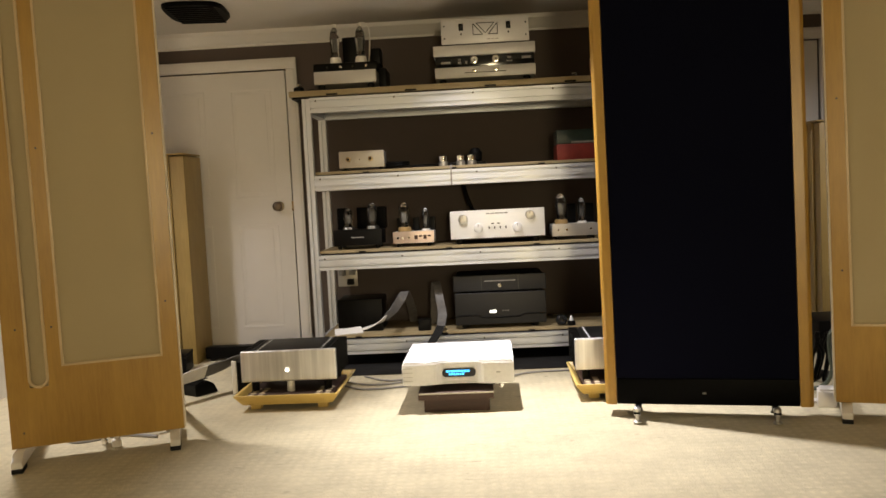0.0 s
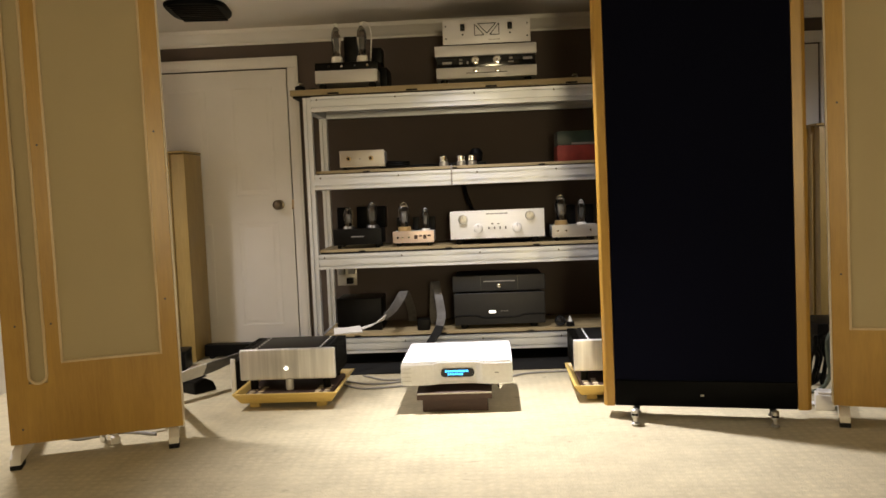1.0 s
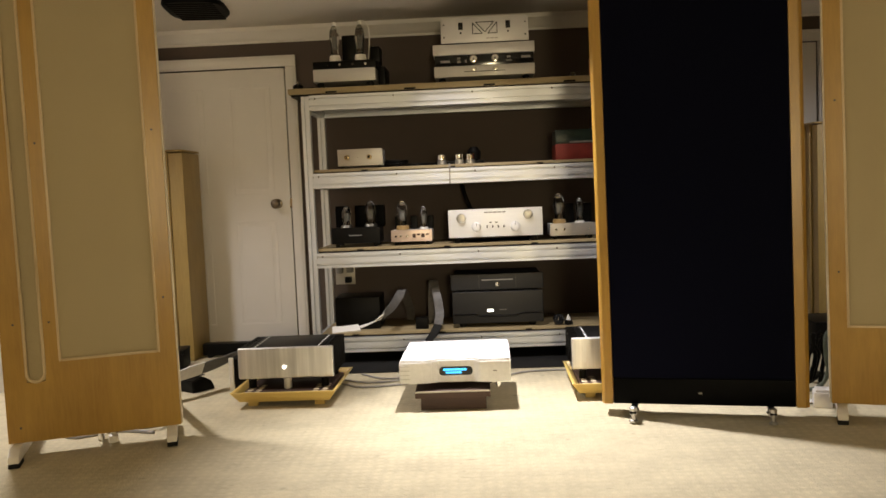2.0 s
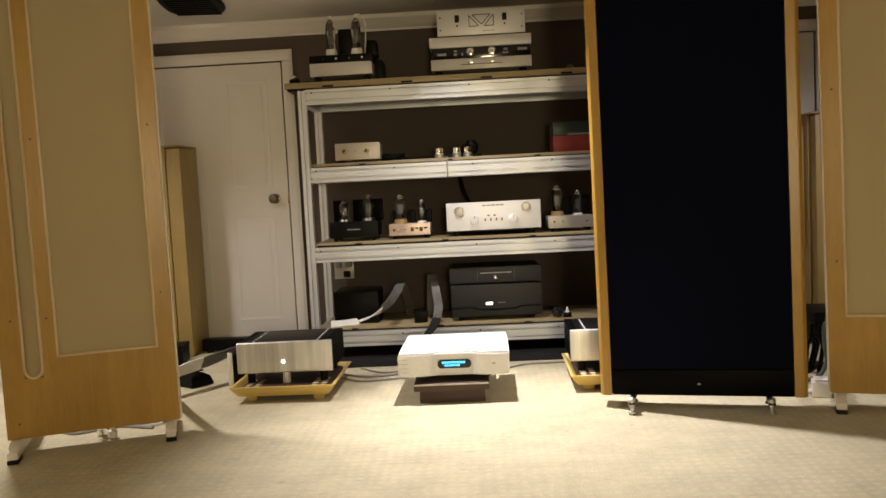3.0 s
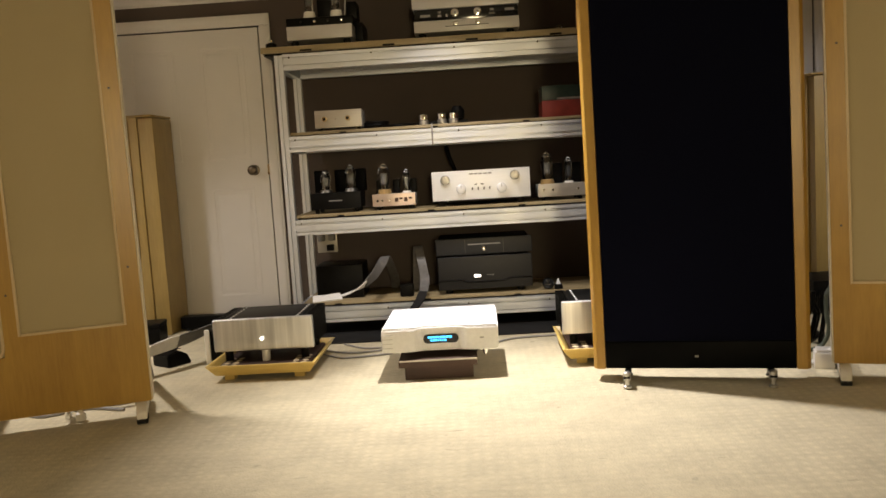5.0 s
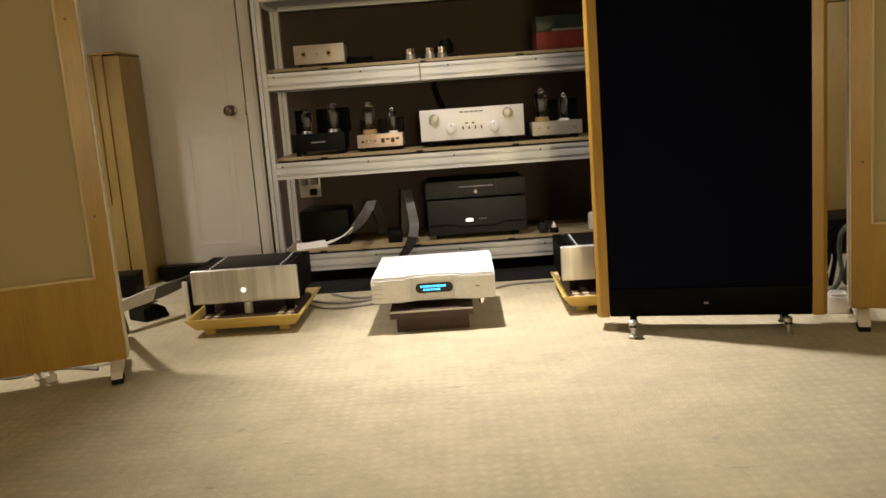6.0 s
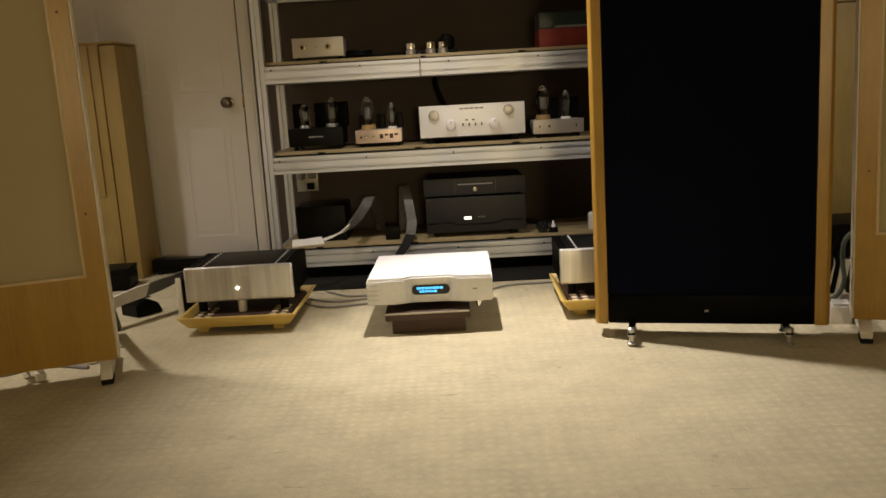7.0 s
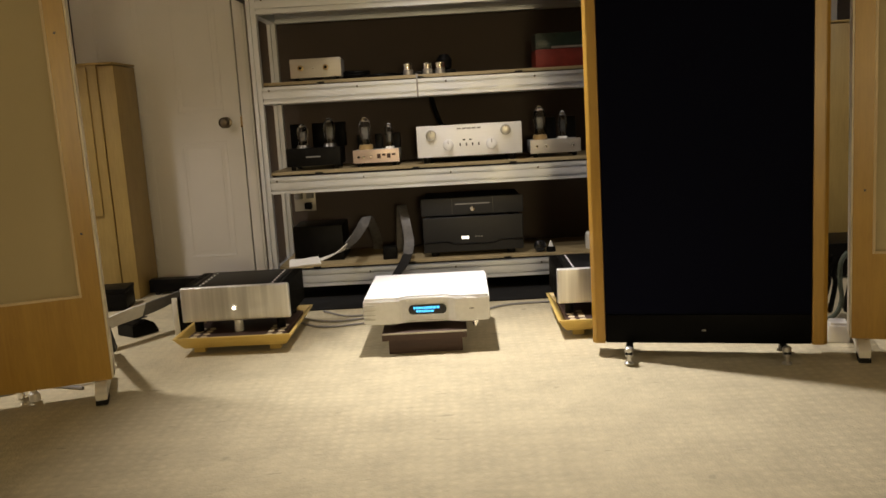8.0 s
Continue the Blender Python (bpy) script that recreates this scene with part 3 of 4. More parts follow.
# ---- floor components ----
def power_amp():
    """Black finned amplifier with a thick silver front; origin at the front's lower left on the floor."""
    a = thing("power_amplifier", "black finned power amplifier with a brushed silver front", "amplifier", None, "power amplifiers on maple stands")
    W, z0, z1 = 0.432, 0.111, 0.251
    part("front_plate", box(0, W, 0, 0.022, z0, z1, 0.008, segments=4), BRUSHED, a, "brushed silver front plate")
    part("chassis", box(0.045, W - 0.045, 0.023, 0.34, z0 + 0.005, z1 - 0.012, 0.002), BLACK, a)
    lid = part("top_cover", box(0.05, W - 0.05, 0.0235, 0.34, z1 - 0.0115, z1 - 0.004, 0.002), BLACK, a, "satin black top cover")
    for x in (0.07, W - 0.07):
        for k in range(7):
            part("screw", lathe([(0.0045, 0), (0.0045, 0.002), (0.003, 0.004)], 10, pose(x, 0.05 + 0.042 * k, z1 - 0.0045)), SILVER, lid)
    for side in (0, 1):
        x0, x1 = (0.002, 0.044) if side == 0 else (W - 0.002, W - 0.044)
        spine = x0 + (x1 - x0) * 0.8
        pts = [(x1, 0.0255), (x1, 0.335)]
        for k in range(16):
            y = 0.335 - 0.0198 * k
            pts += [(x0, y), (x0, y - 0.006), (spine, y - 0.006), (spine, y - 0.0198)] if k < 15 else [(x0, y), (x0, 0.0255)]
        fin = drawn(pts, "z", z0 + 0.002, z1 - 0.004)
        part("heat_sink", fin, BLACK, a, "black finned heat sink")
    ring = part("power_button", knob_bm(0.014, 0.004, (0.211, 0.0005, 0.163)), SILVER, a)
    part("lamp", knob_bm(0.0075, 0.0025, (0.211, -0.0036, 0.163)), LED, ring, "lit white button")
    for x, y in ((0.05, 0.05), (W - 0.05, 0.05), (W / 2, 0.03), (0.05, 0.30), (W - 0.05, 0.30)):
        part("foot", lathe([(0.016, 0.0605), (0.018, 0.064), (0.018, 0.108), (0.016, 0.1155)], 18, pose(x, y, 0)), SILVER if x == W / 2 else BLACK, a, "turned silver foot" if x == W / 2 else "")
    return a


def maple_stand():
    """Shallow maple tray with flared sides on four block feet; origin at the front's lower left on the floor."""
    s = thing("amplifier_stand", "maple amplifier stand with flared sides and a dark top", "stand", None, "maple amplifier stands")
    W, D = 0.40, 0.42

    def wall(p, q):
        own = bmesh.new()
        rows = [[own.verts.new(v) for v in r] for r in (p, q)]
        n = len(p)
        for i in range(n):
            own.faces.new((rows[0][i], rows[0][(i + 1) % n], rows[1][(i + 1) % n], rows[1][i]))
        own.faces.new(rows[0][::-1])
        own.faces.new(rows[1])
        bmesh.ops.bevel(own, geom=own.edges[:], offset=0.0015, segments=1, affect="EDGES")
        return own

    o, lo, hi, t = 0.034, 0.026, 0.074, 0.014
    corner = [(0, 0, -1, -1), (W, 0, 1, -1), (W, D, 1, 1), (0, D, -1, 1)]
    for i, name in enumerate(("front_board", "side_board", "back_board", "side_board")):
        a, b = corner[i], corner[(i + 1) % 4]
        ends = []
        for x, y, sx, sy in (a, b):
            ends.append([(x, y, lo), (x + sx * o, y + sy * o, hi), (x + sx * (o - t), y + sy * (o - t), hi), (x - sx * t, y - sy * t, lo)])
        part(name, wall(*ends), MAPLE, s)
    deck = part("deck", box(0.006, W - 0.006, 0.006, D - 0.006, 0.040, 0.060, 0.002), WALNUT, s, "dark inset top")
    for x0 in (0.05, W - 0.05):
        for k in range(4):
            for j in range(2):
                part("disc", lathe([(0.0135, 0), (0.0135, 0.0012), (0.012, 0.002)], 18, pose(x0 + (j - 0.5) * 0.040, 0.032 + 0.042 * k, 0.0602)), CARD, deck, "small pale disc")
    for x in (0.05, W - 0.05):
        for y in (0.05, D - 0.05):
            part("foot", box(x - 0.022, x + 0.022, y - 0.022, y + 0.022, 0.0, 0.0405, 0.003), MAPLE, s)
    return s


stand = maple_stand()
stand.matrix_world = pose(-0.958, 3.628, 0, 0, 0, -0.6)
amp = power_amp()
amp.matrix_world = pose(-0.979, 3.702, 0, 0, 0, 0.0)
copy_thing(stand, pose(0.532, 3.603, 0, 0, 0, -1.0))
copy_thing(amp, pose(0.513, 3.690, 0, 0, 0, -1.0))

# player on a dark block
block = thing("player_stand", "low dark walnut block under the silver player", "stand")
part("block", box(-0.146, 0.130, 3.496, 3.90, 0.0, 0.0555, 0.003, segments=3), WALNUT, block)
part("top_slab", box(-0.168, 0.148, 3.474, 3.91, 0.056, 0.0855, 0.003, segments=3), WALNUT, block, "wider dark walnut top slab")
# pale strip paints the light that catches the slab's front edge
part("lit_edge", box(-0.167, 0.147, 3.4705, 3.4735, 0.0800, 0.0865, 0.0005), DULL, block, "pale strip standing in for the lamplight along the front edge")
player = thing("disc_player", "silver disc player with a recessed front and blue display", "disc player", pose(-0.233, 3.502, 0.010, 0, 0, -0.8))
W = 0.470
own = bmesh.new()
outline = [(0, 0.0), (0.10, -0.004), (0.140, 0.0), (0.165, 0.022), (0.312, 0.022), (0.337, 0.0), (0.375, -0.004), (W, 0.0), (W, 0.45), (0, 0.45)]
rows = [[own.verts.new((x, y, z)) for x, y in outline] for z in (0.104, 0.196)]
n = len(outline)
for i in range(n):
    own.faces.new((rows[0][i], rows[0][(i + 1) % n], rows[1][(i + 1) % n], rows[1][i]))
own.faces.new(rows[0][::-1])
own.faces.new(rows[1])
bmesh.ops.bevel(own, geom=own.edges[:], offset=0.005, segments=3, affect="EDGES")
part("body", own, PEARL, player)
own = bmesh.new()
outline = [(0.004, 0.004), (0.11, 0.001), (0.138, 0.006), (0.165, 0.030), (0.312, 0.030), (0.339, 0.006), (0.365, 0.001), (W - 0.004, 0.004), (W - 0.004, 0.446), (0.004, 0.446)]
rows = [[own.verts.new((x, y, z)) for x, y in outline] for z in (0.1955, 0.203)]
for i in range(n):
    own.faces.new((rows[0][i], rows[0][(i + 1) % n], rows[1][(i + 1) % n], rows[1][i]))
own.faces.new(rows[0][::-1])
own.faces.new(rows[1])
bmesh.ops.bevel(own, geom=own.edges[:], offset=0.002, segments=2, affect="EDGES")
part("top_plate", own, PEARL, player)
# grey strips laid on the front paint the shade of its fine grooves
for k in range(4):
    for x0, x1 in ((-0.0015, 0.045),):
        part("groove", box(x0, x1, -0.0045, 0.05, 0.122 + 0.018 * k, 0.1245 + 0.018 * k, 0.0005), GROOVE, player, "thin shadow groove")
window = bmesh.new()
prism([(0.165 + 0.018 - 0.016 * math.sin(a), 0.150 + 0.0185 * math.cos(a)) for a in [math.pi * k / 8 for k in range(9)]] + [(0.295 + 0.016 * math.sin(a) - 0.001, 0.150 - 0.0185 * math.cos(a)) for a in [math.pi * k / 8 for k in range(9)]], 0.006, Matrix.Translation((0, 0.0185, 0)), window)
display = part("display", window, BLACK_GLOSS, player, "black display window")
x = 0.186
random.seed(4)
for i in range(9):
    w = random.uniform(0.006, 0.012)
    part("segment", box(x, x + w, 0.0172, 0.0188, 0.152, 0.161, 0.0005), CYAN, display, "glowing cyan characters")
    x += w + 0.0025
x = 0.196
for i in range(7):
    w = random.uniform(0.005, 0.011)
    part("segment", box(x, x + w, 0.0172, 0.0188, 0.140, 0.148, 0.0005), CYAN, display, "glowing cyan characters")
    x += w + 0.0025
part("button", box(0.395, 0.412, -0.006, 0.002, 0.150, 0.154, 0.001), GREY_CABLE, player)
for x, y in ((0.10, 0.06), (W - 0.10, 0.06), (W / 2, 0.33)):
    part("foot", lathe([(0.018, 0.0758), (0.022, 0.078), (0.022, 0.098), (0.018, 0.1045)], 20, pose(x, y + 0.05, 0)), BLACK, player, "black cone foot")
part("foot", lathe([(0.006, 0.080), (0.010, 0.090), (0.010, 0.1045)], 14, pose(W - 0.055, 0.02, 0)), CHROME, player, "small chrome foot")


# ---- things on the rack's top board ----
def tube_bm(r, h, neck=0.6, at=(0, 0, 0), bm=None):
    """A coke-bottle or straight valve envelope standing on at."""
    return lathe([(r * 0.75, 0), (r * 0.80, h * 0.08), (r * neck, h * 0.30), (r * 0.98, h * 0.46), (r, h * 0.62), (r * 0.85, h * 0.82), (r * 0.45, h * 0.95), (r * 0.12, h)], 24, Matrix.Translation(at), bm)


def valve(parent, x, y, z, r, h, base, base_h, label, cap=None):
    b = part("tube_socket", lathe([(r * 1.15, 0), (r * 1.2, base_h * 0.2), (r * 1.05, base_h), (r * 0.8, base_h * 1.02)], 22, pose(x, y, z)), base, parent)
    g = part("tube", tube_bm(r, h, 0.78, (x, y, z + base_h)), TUBE_GLASS, parent, label)
    g.visible_shadow = False
    part("plate", box(x - r * 0.36, x + r * 0.36, y - r * 0.22, y + r * 0.22, z + base_h + h * 0.20, z + base_h + h * 0.62, 0.002), PLATE, g)
    part("getter", lathe([(r * 0.3, 0), (r * 0.45, h * 0.04), (r * 0.35, h * 0.10), (r * 0.08, h * 0.13)], 16, pose(x, y, z + base_h + h * 0.80)), GETTER, g)
    if cap is not None:
        part("top_cap", lathe([(r * 0.42, 0), (r * 0.42, 0.014), (r * 0.25, 0.020)], 16, pose(x, y, z + base_h + h - 0.004)), cap, g, "white top cap")
    return g


TB = 1.494
ta = thing("tube_amplifier", "tube amplifier with white plinth, black deck and two tall tubes", "amplifier")
part("plinth", box(-0.733, -0.397, 4.55, 4.83, TB + 0.036, TB + 0.104, 0.003), SATIN, ta, "pale satin front plinth")
part("deck", box(-0.738, -0.392, 4.575, 4.85, TB + 0.1045, TB + 0.150, 0.004), BLACK, ta, "black deck")
part("skirt", box(-0.392, -0.352, 4.64, 4.85, TB + 0.001, TB + 0.12, 0.004), BLACK, ta)
for x in (-0.70, -0.43):
    for y in (4.59, 4.79):
        part("foot", lathe([(0.018, 0.0005), (0.02, 0.005), (0.02, 0.030), (0.016, 0.0365)], 16, pose(x, y, TB)), RUBBER, ta)
for k in range(4):
    part("control", knob_bm(0.007, 0.008, (-0.66 + 0.07 * k, 4.5755, TB + 0.128), None, 14), CHROME if k % 2 else BLACK_GLOSS, ta)
valve(ta, -0.619, 4.61, TB + 0.150, 0.027, 0.165, CERAMIC, 0.032, "clear tall output tube", CERAMIC)
valve(ta, -0.480, 4.61, TB + 0.150, 0.027, 0.165, CERAMIC, 0.032, "clear tall output tube", CERAMIC)
part("transformer", box(-0.588, -0.512, 4.66, 4.79, TB + 0.1505, TB + 0.30, 0.008), BLACK, ta, "black transformer cover")
part("transformer", box(-0.44, -0.385, 4.70, 4.83, TB + 0.1505, TB + 0.24, 0.006), BLACK, ta, "black transformer cover")
part("cap_lead", hose([(-0.480, 4.61, TB + 0.363), (-0.455, 4.612, TB + 0.362), (-0.432, 4.63, TB + 0.32), (-0.436, 4.66, TB + 0.24), (-0.45, 4.69, TB + 0.1505)], 0.0035), CERAMIC, ta, "thin white lead")

clamp = thing("record_clamp", "small black and chrome clamp on the top board", "clamp", pose(-0.82, 4.56, TB))
part("body", lathe([(0.026, 0.0005), (0.028, 0.004), (0.028, 0.024), (0.018, 0.030)], 22), BLACK, clamp)
part("cap", lathe([(0.010, 0.0305), (0.012, 0.034), (0.011, 0.046)], 16), CHROME, clamp)
single("cable_plug", hose([(-0.78, 4.60, TB + 0.009), (-0.75, 4.58, TB + 0.010), (-0.742, 4.60, TB + 0.010)], 0.008), BLACK, "black cable plug lying on the top board", "plug")

pre = thing("tube_preamplifier", "wide component with white slabs round a black control band", "preamplifier")
y0 = 4.55
part("bottom_slab", box(-0.080, 0.456, y0, y0 + 0.34, TB + 0.030, TB + 0.088, 0.004), SATIN, pre, "pale satin lower slab")
part("control_band", box(-0.076, 0.452, y0 + 0.012, y0 + 0.33, TB + 0.0885, TB + 0.147, 0.002), BLACK_GLOSS, pre, "black control band")
part("top_slab", box(-0.084, 0.458, y0 - 0.002, y0 + 0.345, TB + 0.1475, TB + 0.203, 0.004), SATIN, pre, "pale satin upper slab")
part("drawer_line", box(0.08, 0.30, y0 - 0.0012, y0 + 0.002, TB + 0.054, TB + 0.0575, 0.0003), BLACK, pre, "thin dark tray slot")
for x in (0.132, 0.247):
    k = part("dial", knob_bm(0.0215, 0.016, (x, y0 + 0.0125, TB + 0.122)), CHROME, pre, "silver dial")
    part("dial_face", knob_bm(0.013, 0.003, (x, y0 - 0.0035, TB + 0.122)), PAPER, k)
    part("dial_centre", knob_bm(0.006, 0.002, (x, y0 - 0.0065, TB + 0.122)), GREY_CABLE, k)
    part("dial_bracket", box(x - 0.013, x + 0.013, y0 - 0.004, y0 + 0.002, TB + 0.060, TB + 0.076, 0.001), CHROME, pre)
for x0, x1, z0, z1 in ((-0.045, 0.005, 0.108, 0.121), (0.385, 0.435, 0.118, 0.131), (0.045, 0.062, 0.105, 0.118), (0.045, 0.062, 0.124, 0.134), (0.085, 0.095, 0.105, 0.120), (0.31, 0.33, 0.122, 0.134), (0.305, 0.335, 0.105, 0.113)):
    part("marking", box(x0, x1, y0 + 0.0105, y0 + 0.0125, TB + z0, TB + z1, 0.0004), GREY_CABLE, pre, "small grey marking")
for x in (-0.04, 0.41):
    for y in (0.04, 0.30):
        part("foot", lathe([(0.017, 0.0005), (0.02, 0.004), (0.02, 0.026), (0.016, 0.0305)], 16, pose(x, y0 + y, TB)), BLACK, pre)

psu = thing("rack_power_supply", "silver-fronted power supply with two black switches and triangle marks", "power supply")
z0 = TB + 0.2035
part("front_plate", box(-0.037, 0.428, y0 - 0.008, y0, z0 + 0.004, z0 + 0.133, 0.002), SATIN, psu, "silver front plate")
part("body", box(-0.015, 0.408, y0 + 0.0005, y0 + 0.28, z0 + 0.0005, z0 + 0.128, 0.003), BLACK, psu)
for x in (0.069, 0.320):
    sw = part("switch", box(x - 0.012, x + 0.012, y0 - 0.0105, y0 - 0.0075, z0 + 0.072, z0 + 0.110, 0.001), BLACK, psu, "black rocker switch")
    part("rocker", box(x - 0.007, x + 0.007, y0 - 0.0135, y0 - 0.0106, z0 + 0.079, z0 + 0.103, 0.0015), BLACK_GLOSS, sw)
    part("pilot_lamp", knob_bm(0.005, 0.003, (x, y0 - 0.0078, z0 + 0.054), None, 14), BLACK, psu)
for x in (-0.020, 0.411):
    for z in (0.035, 0.100):
        part("screw", knob_bm(0.0045, 0.002, (x, y0 - 0.0078, z0 + z), None, 12), BLACK, psu)


def outline_mark(points, t=0.004):
    bm = bmesh.new()
    for (ax, az), (bx_, bz) in zip(points, points[1:] + points[:1]):
        length = math.hypot(bx_ - ax, bz - az)
        box(0, length, y0 - 0.0092, y0 - 0.0078, -t / 2, t / 2, 0, bm, 1, Matrix.Translation((ax, 0, az)) @ Matrix.Rotation(-math.atan2(bz - az, bx_ - ax), 4, "Y"))
    return bm


for pts in ([(0.133, 0.048), (0.183, 0.048), (0.133, 0.106)], [(0.150, 0.108), (0.246, 0.108), (0.198, 0.056)], [(0.213, 0.048), (0.262, 0.048), (0.262, 0.106)]):
    part("mark", outline_mark([(x, z0 + z) for x, z in pts]), BLACK, psu, "black triangle outline")
for k in range(3):
    part("lettering", box(0.205 + 0.022 * k, 0.222 + 0.022 * k, y0 - 0.0088, y0 - 0.0078, z0 + 0.020, z0 + 0.025, 0), GREY_CABLE, psu, "tiny grey bar")
single("glass_jar", lathe([(0.012, 0.0005), (0.016, 0.004), (0.016, 0.020), (0.010, 0.026)], 18, pose(0.655, 4.55, TB)), TUBE_GLASS, "tiny clear glass jar on the top board", "jar")
lamp_red = single("red_bottle", lathe([(0.034, 0.0005), (0.036, 0.01), (0.036, 0.10), (0.020, 0.13), (0.014, 0.16)], 20, pose(0.785, 4.62, TB)), plain("dark_red_plastic", (0.10, 0.012, 0.008), 0.4), "dark red bottle on the top board", "bottle")

# ---- upper shelf ----
S2 = 1.061
sb = thing("silver_control_box", "small silver box with two bronze knobs", "preamplifier")
part("front_plate", box(-0.622, -0.378, 4.548, 4.556, S2 + 0.014, S2 + 0.104, 0.002), DULL, sb)
part("case", box(-0.617, -0.383, 4.5565, 4.72, S2 + 0.014, S2 + 0.101, 0.003), SILVER, sb)
for x in (-0.571, -0.450):
    k = part("knob", knob_bm(0.0135, 0.014, (x, 4.5478, S2 + 0.060)), BRASS, sb, "dark bronze knob")
    part("knob_cap", knob_bm(0.007, 0.003, (x, 4.5335, S2 + 0.060)), BLACK, k)
part("toggle", knob_bm(0.003, 0.006, (-0.511, 4.5478, S2 + 0.058), None, 10), CHROME, sb)
for x in (-0.60, -0.40):
    for y in (4.58, 4.70):
        part("foot", lathe([(0.010, 0.0005), (0.011, 0.003), (0.011, 0.0145)], 14, pose(x, y, S2)), RUBBER, sb)
coil = thing("coiled_cable", "black coiled cable behind the small silver box", "cable")
bm = hose([(-0.33 + 0.07 * math.cos(a), 4.70 + 0.05 * math.sin(a), S2 + 0.009 + 0.006 * a / 3) for a in [k * 0.7 for k in range(24)]], 0.008)
part("coil", bm, BLACK, coil)
part("tail", hose([(-0.30, 4.66, S2 + 0.009), (-0.22, 4.60, S2 + 0.010), (-0.15, 4.62, S2 + 0.012), (-0.10, 4.66, S2 + 0.009)], 0.007), BLACK, coil)
tray = single("black_tray", box(-0.10, 0.17, 4.60, 4.78, S2 + 0.0005, S2 + 0.018, 0.004), BLACK, "flat black tray on the upper shelf", "tray")
cone = None
for x in (-0.060, 0.034, 0.094):
    if cone is None:
        cone = thing("metal_foot", "short turned aluminium equipment foot", "equipment foot", pose(x, 4.575, S2), "turned feet on the upper shelf")
        part("body", lathe([(0.022, 0.0005), (0.024, 0.003), (0.024, 0.022), (0.0215, 0.024)], 24), GREY_KNOB, cone)
        part("rim", lathe([(0.0215, 0.0245), (0.0235, 0.026), (0.0235, 0.052), (0.021, 0.055)], 24), CHROME, cone)
    else:
        copy_thing(cone, pose(x, 4.575, S2))
single("black_bobbin", lathe([(0.02, 0.0005), (0.035, 0.01), (0.038, 0.05), (0.022, 0.075)], 20, pose(0.115, 4.66, S2 + 0.0185)), BLACK, "black bobbin on the flat black tray", "bobbin")
single("red_box", box(0.553, 0.85, 4.56, 4.78, S2 + 0.0005, S2 + 0.085, 0.003), RED, "red card box under a dark green one", "box")
gb = thing("green_box", "dark green box with a pale printed strip", "box")
part("body", box(0.555, 0.83, 4.57, 4.77, S2 + 0.0855, S2 + 0.160, 0.003), TEAL, gb)
part("strip", box(0.63, 0.80, 4.5685, 4.5695, S2 + 0.088, S2 + 0.098, 0), GREY_CABLE, gb)

# ---- middle shelf ----
S3 = 0.634


def small_tube_amp(name, x0, x1, front, label, h, glasses, base, tall, z=S3, group=""):
    a = thing(name, label, "amplifier", None, group)
    part("chassis", box(x0, x1, 4.558, 4.76, z + 0.022, z + h - 0.004, 0.002), BLACK if front is BLACK else SILVER, a)
    part("front_plate", box(x0 - 0.002, x1 + 0.002, 4.550, 4.5575, z + 0.020, z + h, 0.002), front, a)
    for x in (x0 + 0.025, x1 - 0.025):
        for y in (4.58, 4.73):
            part("foot", lathe([(0.011, 0.0005), (0.012, 0.004), (0.012, 0.0225)], 14, pose(x, y, z)), RUBBER, a)
    for i, x in enumerate(glasses):
        valve(a, x, 4.62 + 0.02 * (i % 2), z + h - 0.0035, tall[i][0], tall[i][1], base[i], tall[i][2], "clear glass tube")
    return a


ba = small_tube_amp("black_tube_amplifier", -0.674, -0.415, BLACK, "black tube amplifier with dark transformers and glass tubes", 0.108, (-0.600, -0.470), (STEEL, STEEL), ((0.028, 0.105, 0.016), (0.030, 0.125, 0.018)))
for x in (-0.645, -0.535, -0.43):
    part("transformer", box(x - 0.03, x + 0.03, 4.69, 4.755, S3 + 0.1045, S3 + 0.225, 0.006), BASE_BLACK, ba, "black transformer can")
part("nameplate", box(-0.58, -0.51, 4.548, 4.5502, S3 + 0.062, S3 + 0.068, 0.0005), GREY_CABLE, ba, "dim grey bar")
ca = small_tube_amp("copper_tube_amplifier", -0.350, -0.130, COPPER, "small copper-fronted tube amplifier with two clear tubes", 0.084, (-0.292, -0.176), (AMBER, CERAMIC), ((0.031, 0.135, 0.026), (0.020, 0.115, 0.012)))
for k, x in enumerate((-0.325, -0.30, -0.265)):
    part("control", knob_bm(0.006, 0.006, (x, 4.5498, S3 + 0.050), None, 14), CHROME if k else BLACK, ca)
for k in range(4):
    part("label_bar", box(-0.235 + 0.024 * k, -0.217 + 0.024 * k, 4.5485, 4.5502, S3 + 0.040 + 0.012 * (k % 2), S3 + 0.062, 0.0004), WALNUT, ca, "dark printed bar")
for x in (-0.325, -0.235, -0.145):
    part("small_transformer", box(x - 0.018, x + 0.018, 4.70, 4.75, S3 + 0.0805, S3 + 0.155, 0.004), BLACK, ca)
sa = small_tube_amp("silver_tube_amplifier", 0.512, 0.752, DULL, "small silver tube amplifier with two tall clear tubes", 0.086, (0.566, 0.680), (AMBER, CERAMIC), ((0.031, 0.140, 0.026), (0.022, 0.125, 0.012)))
for x in (0.54, 0.585, 0.715):
    part("control", knob_bm(0.006, 0.007, (x, 4.5498, S3 + 0.055), None, 14), CHROME, sa)
for x in (0.63, 0.73):
    part("small_transformer", box(x - 0.025, x + 0.025, 4.70, 4.75, S3 + 0.0825, S3 + 0.19, 0.004), BLACK, sa)

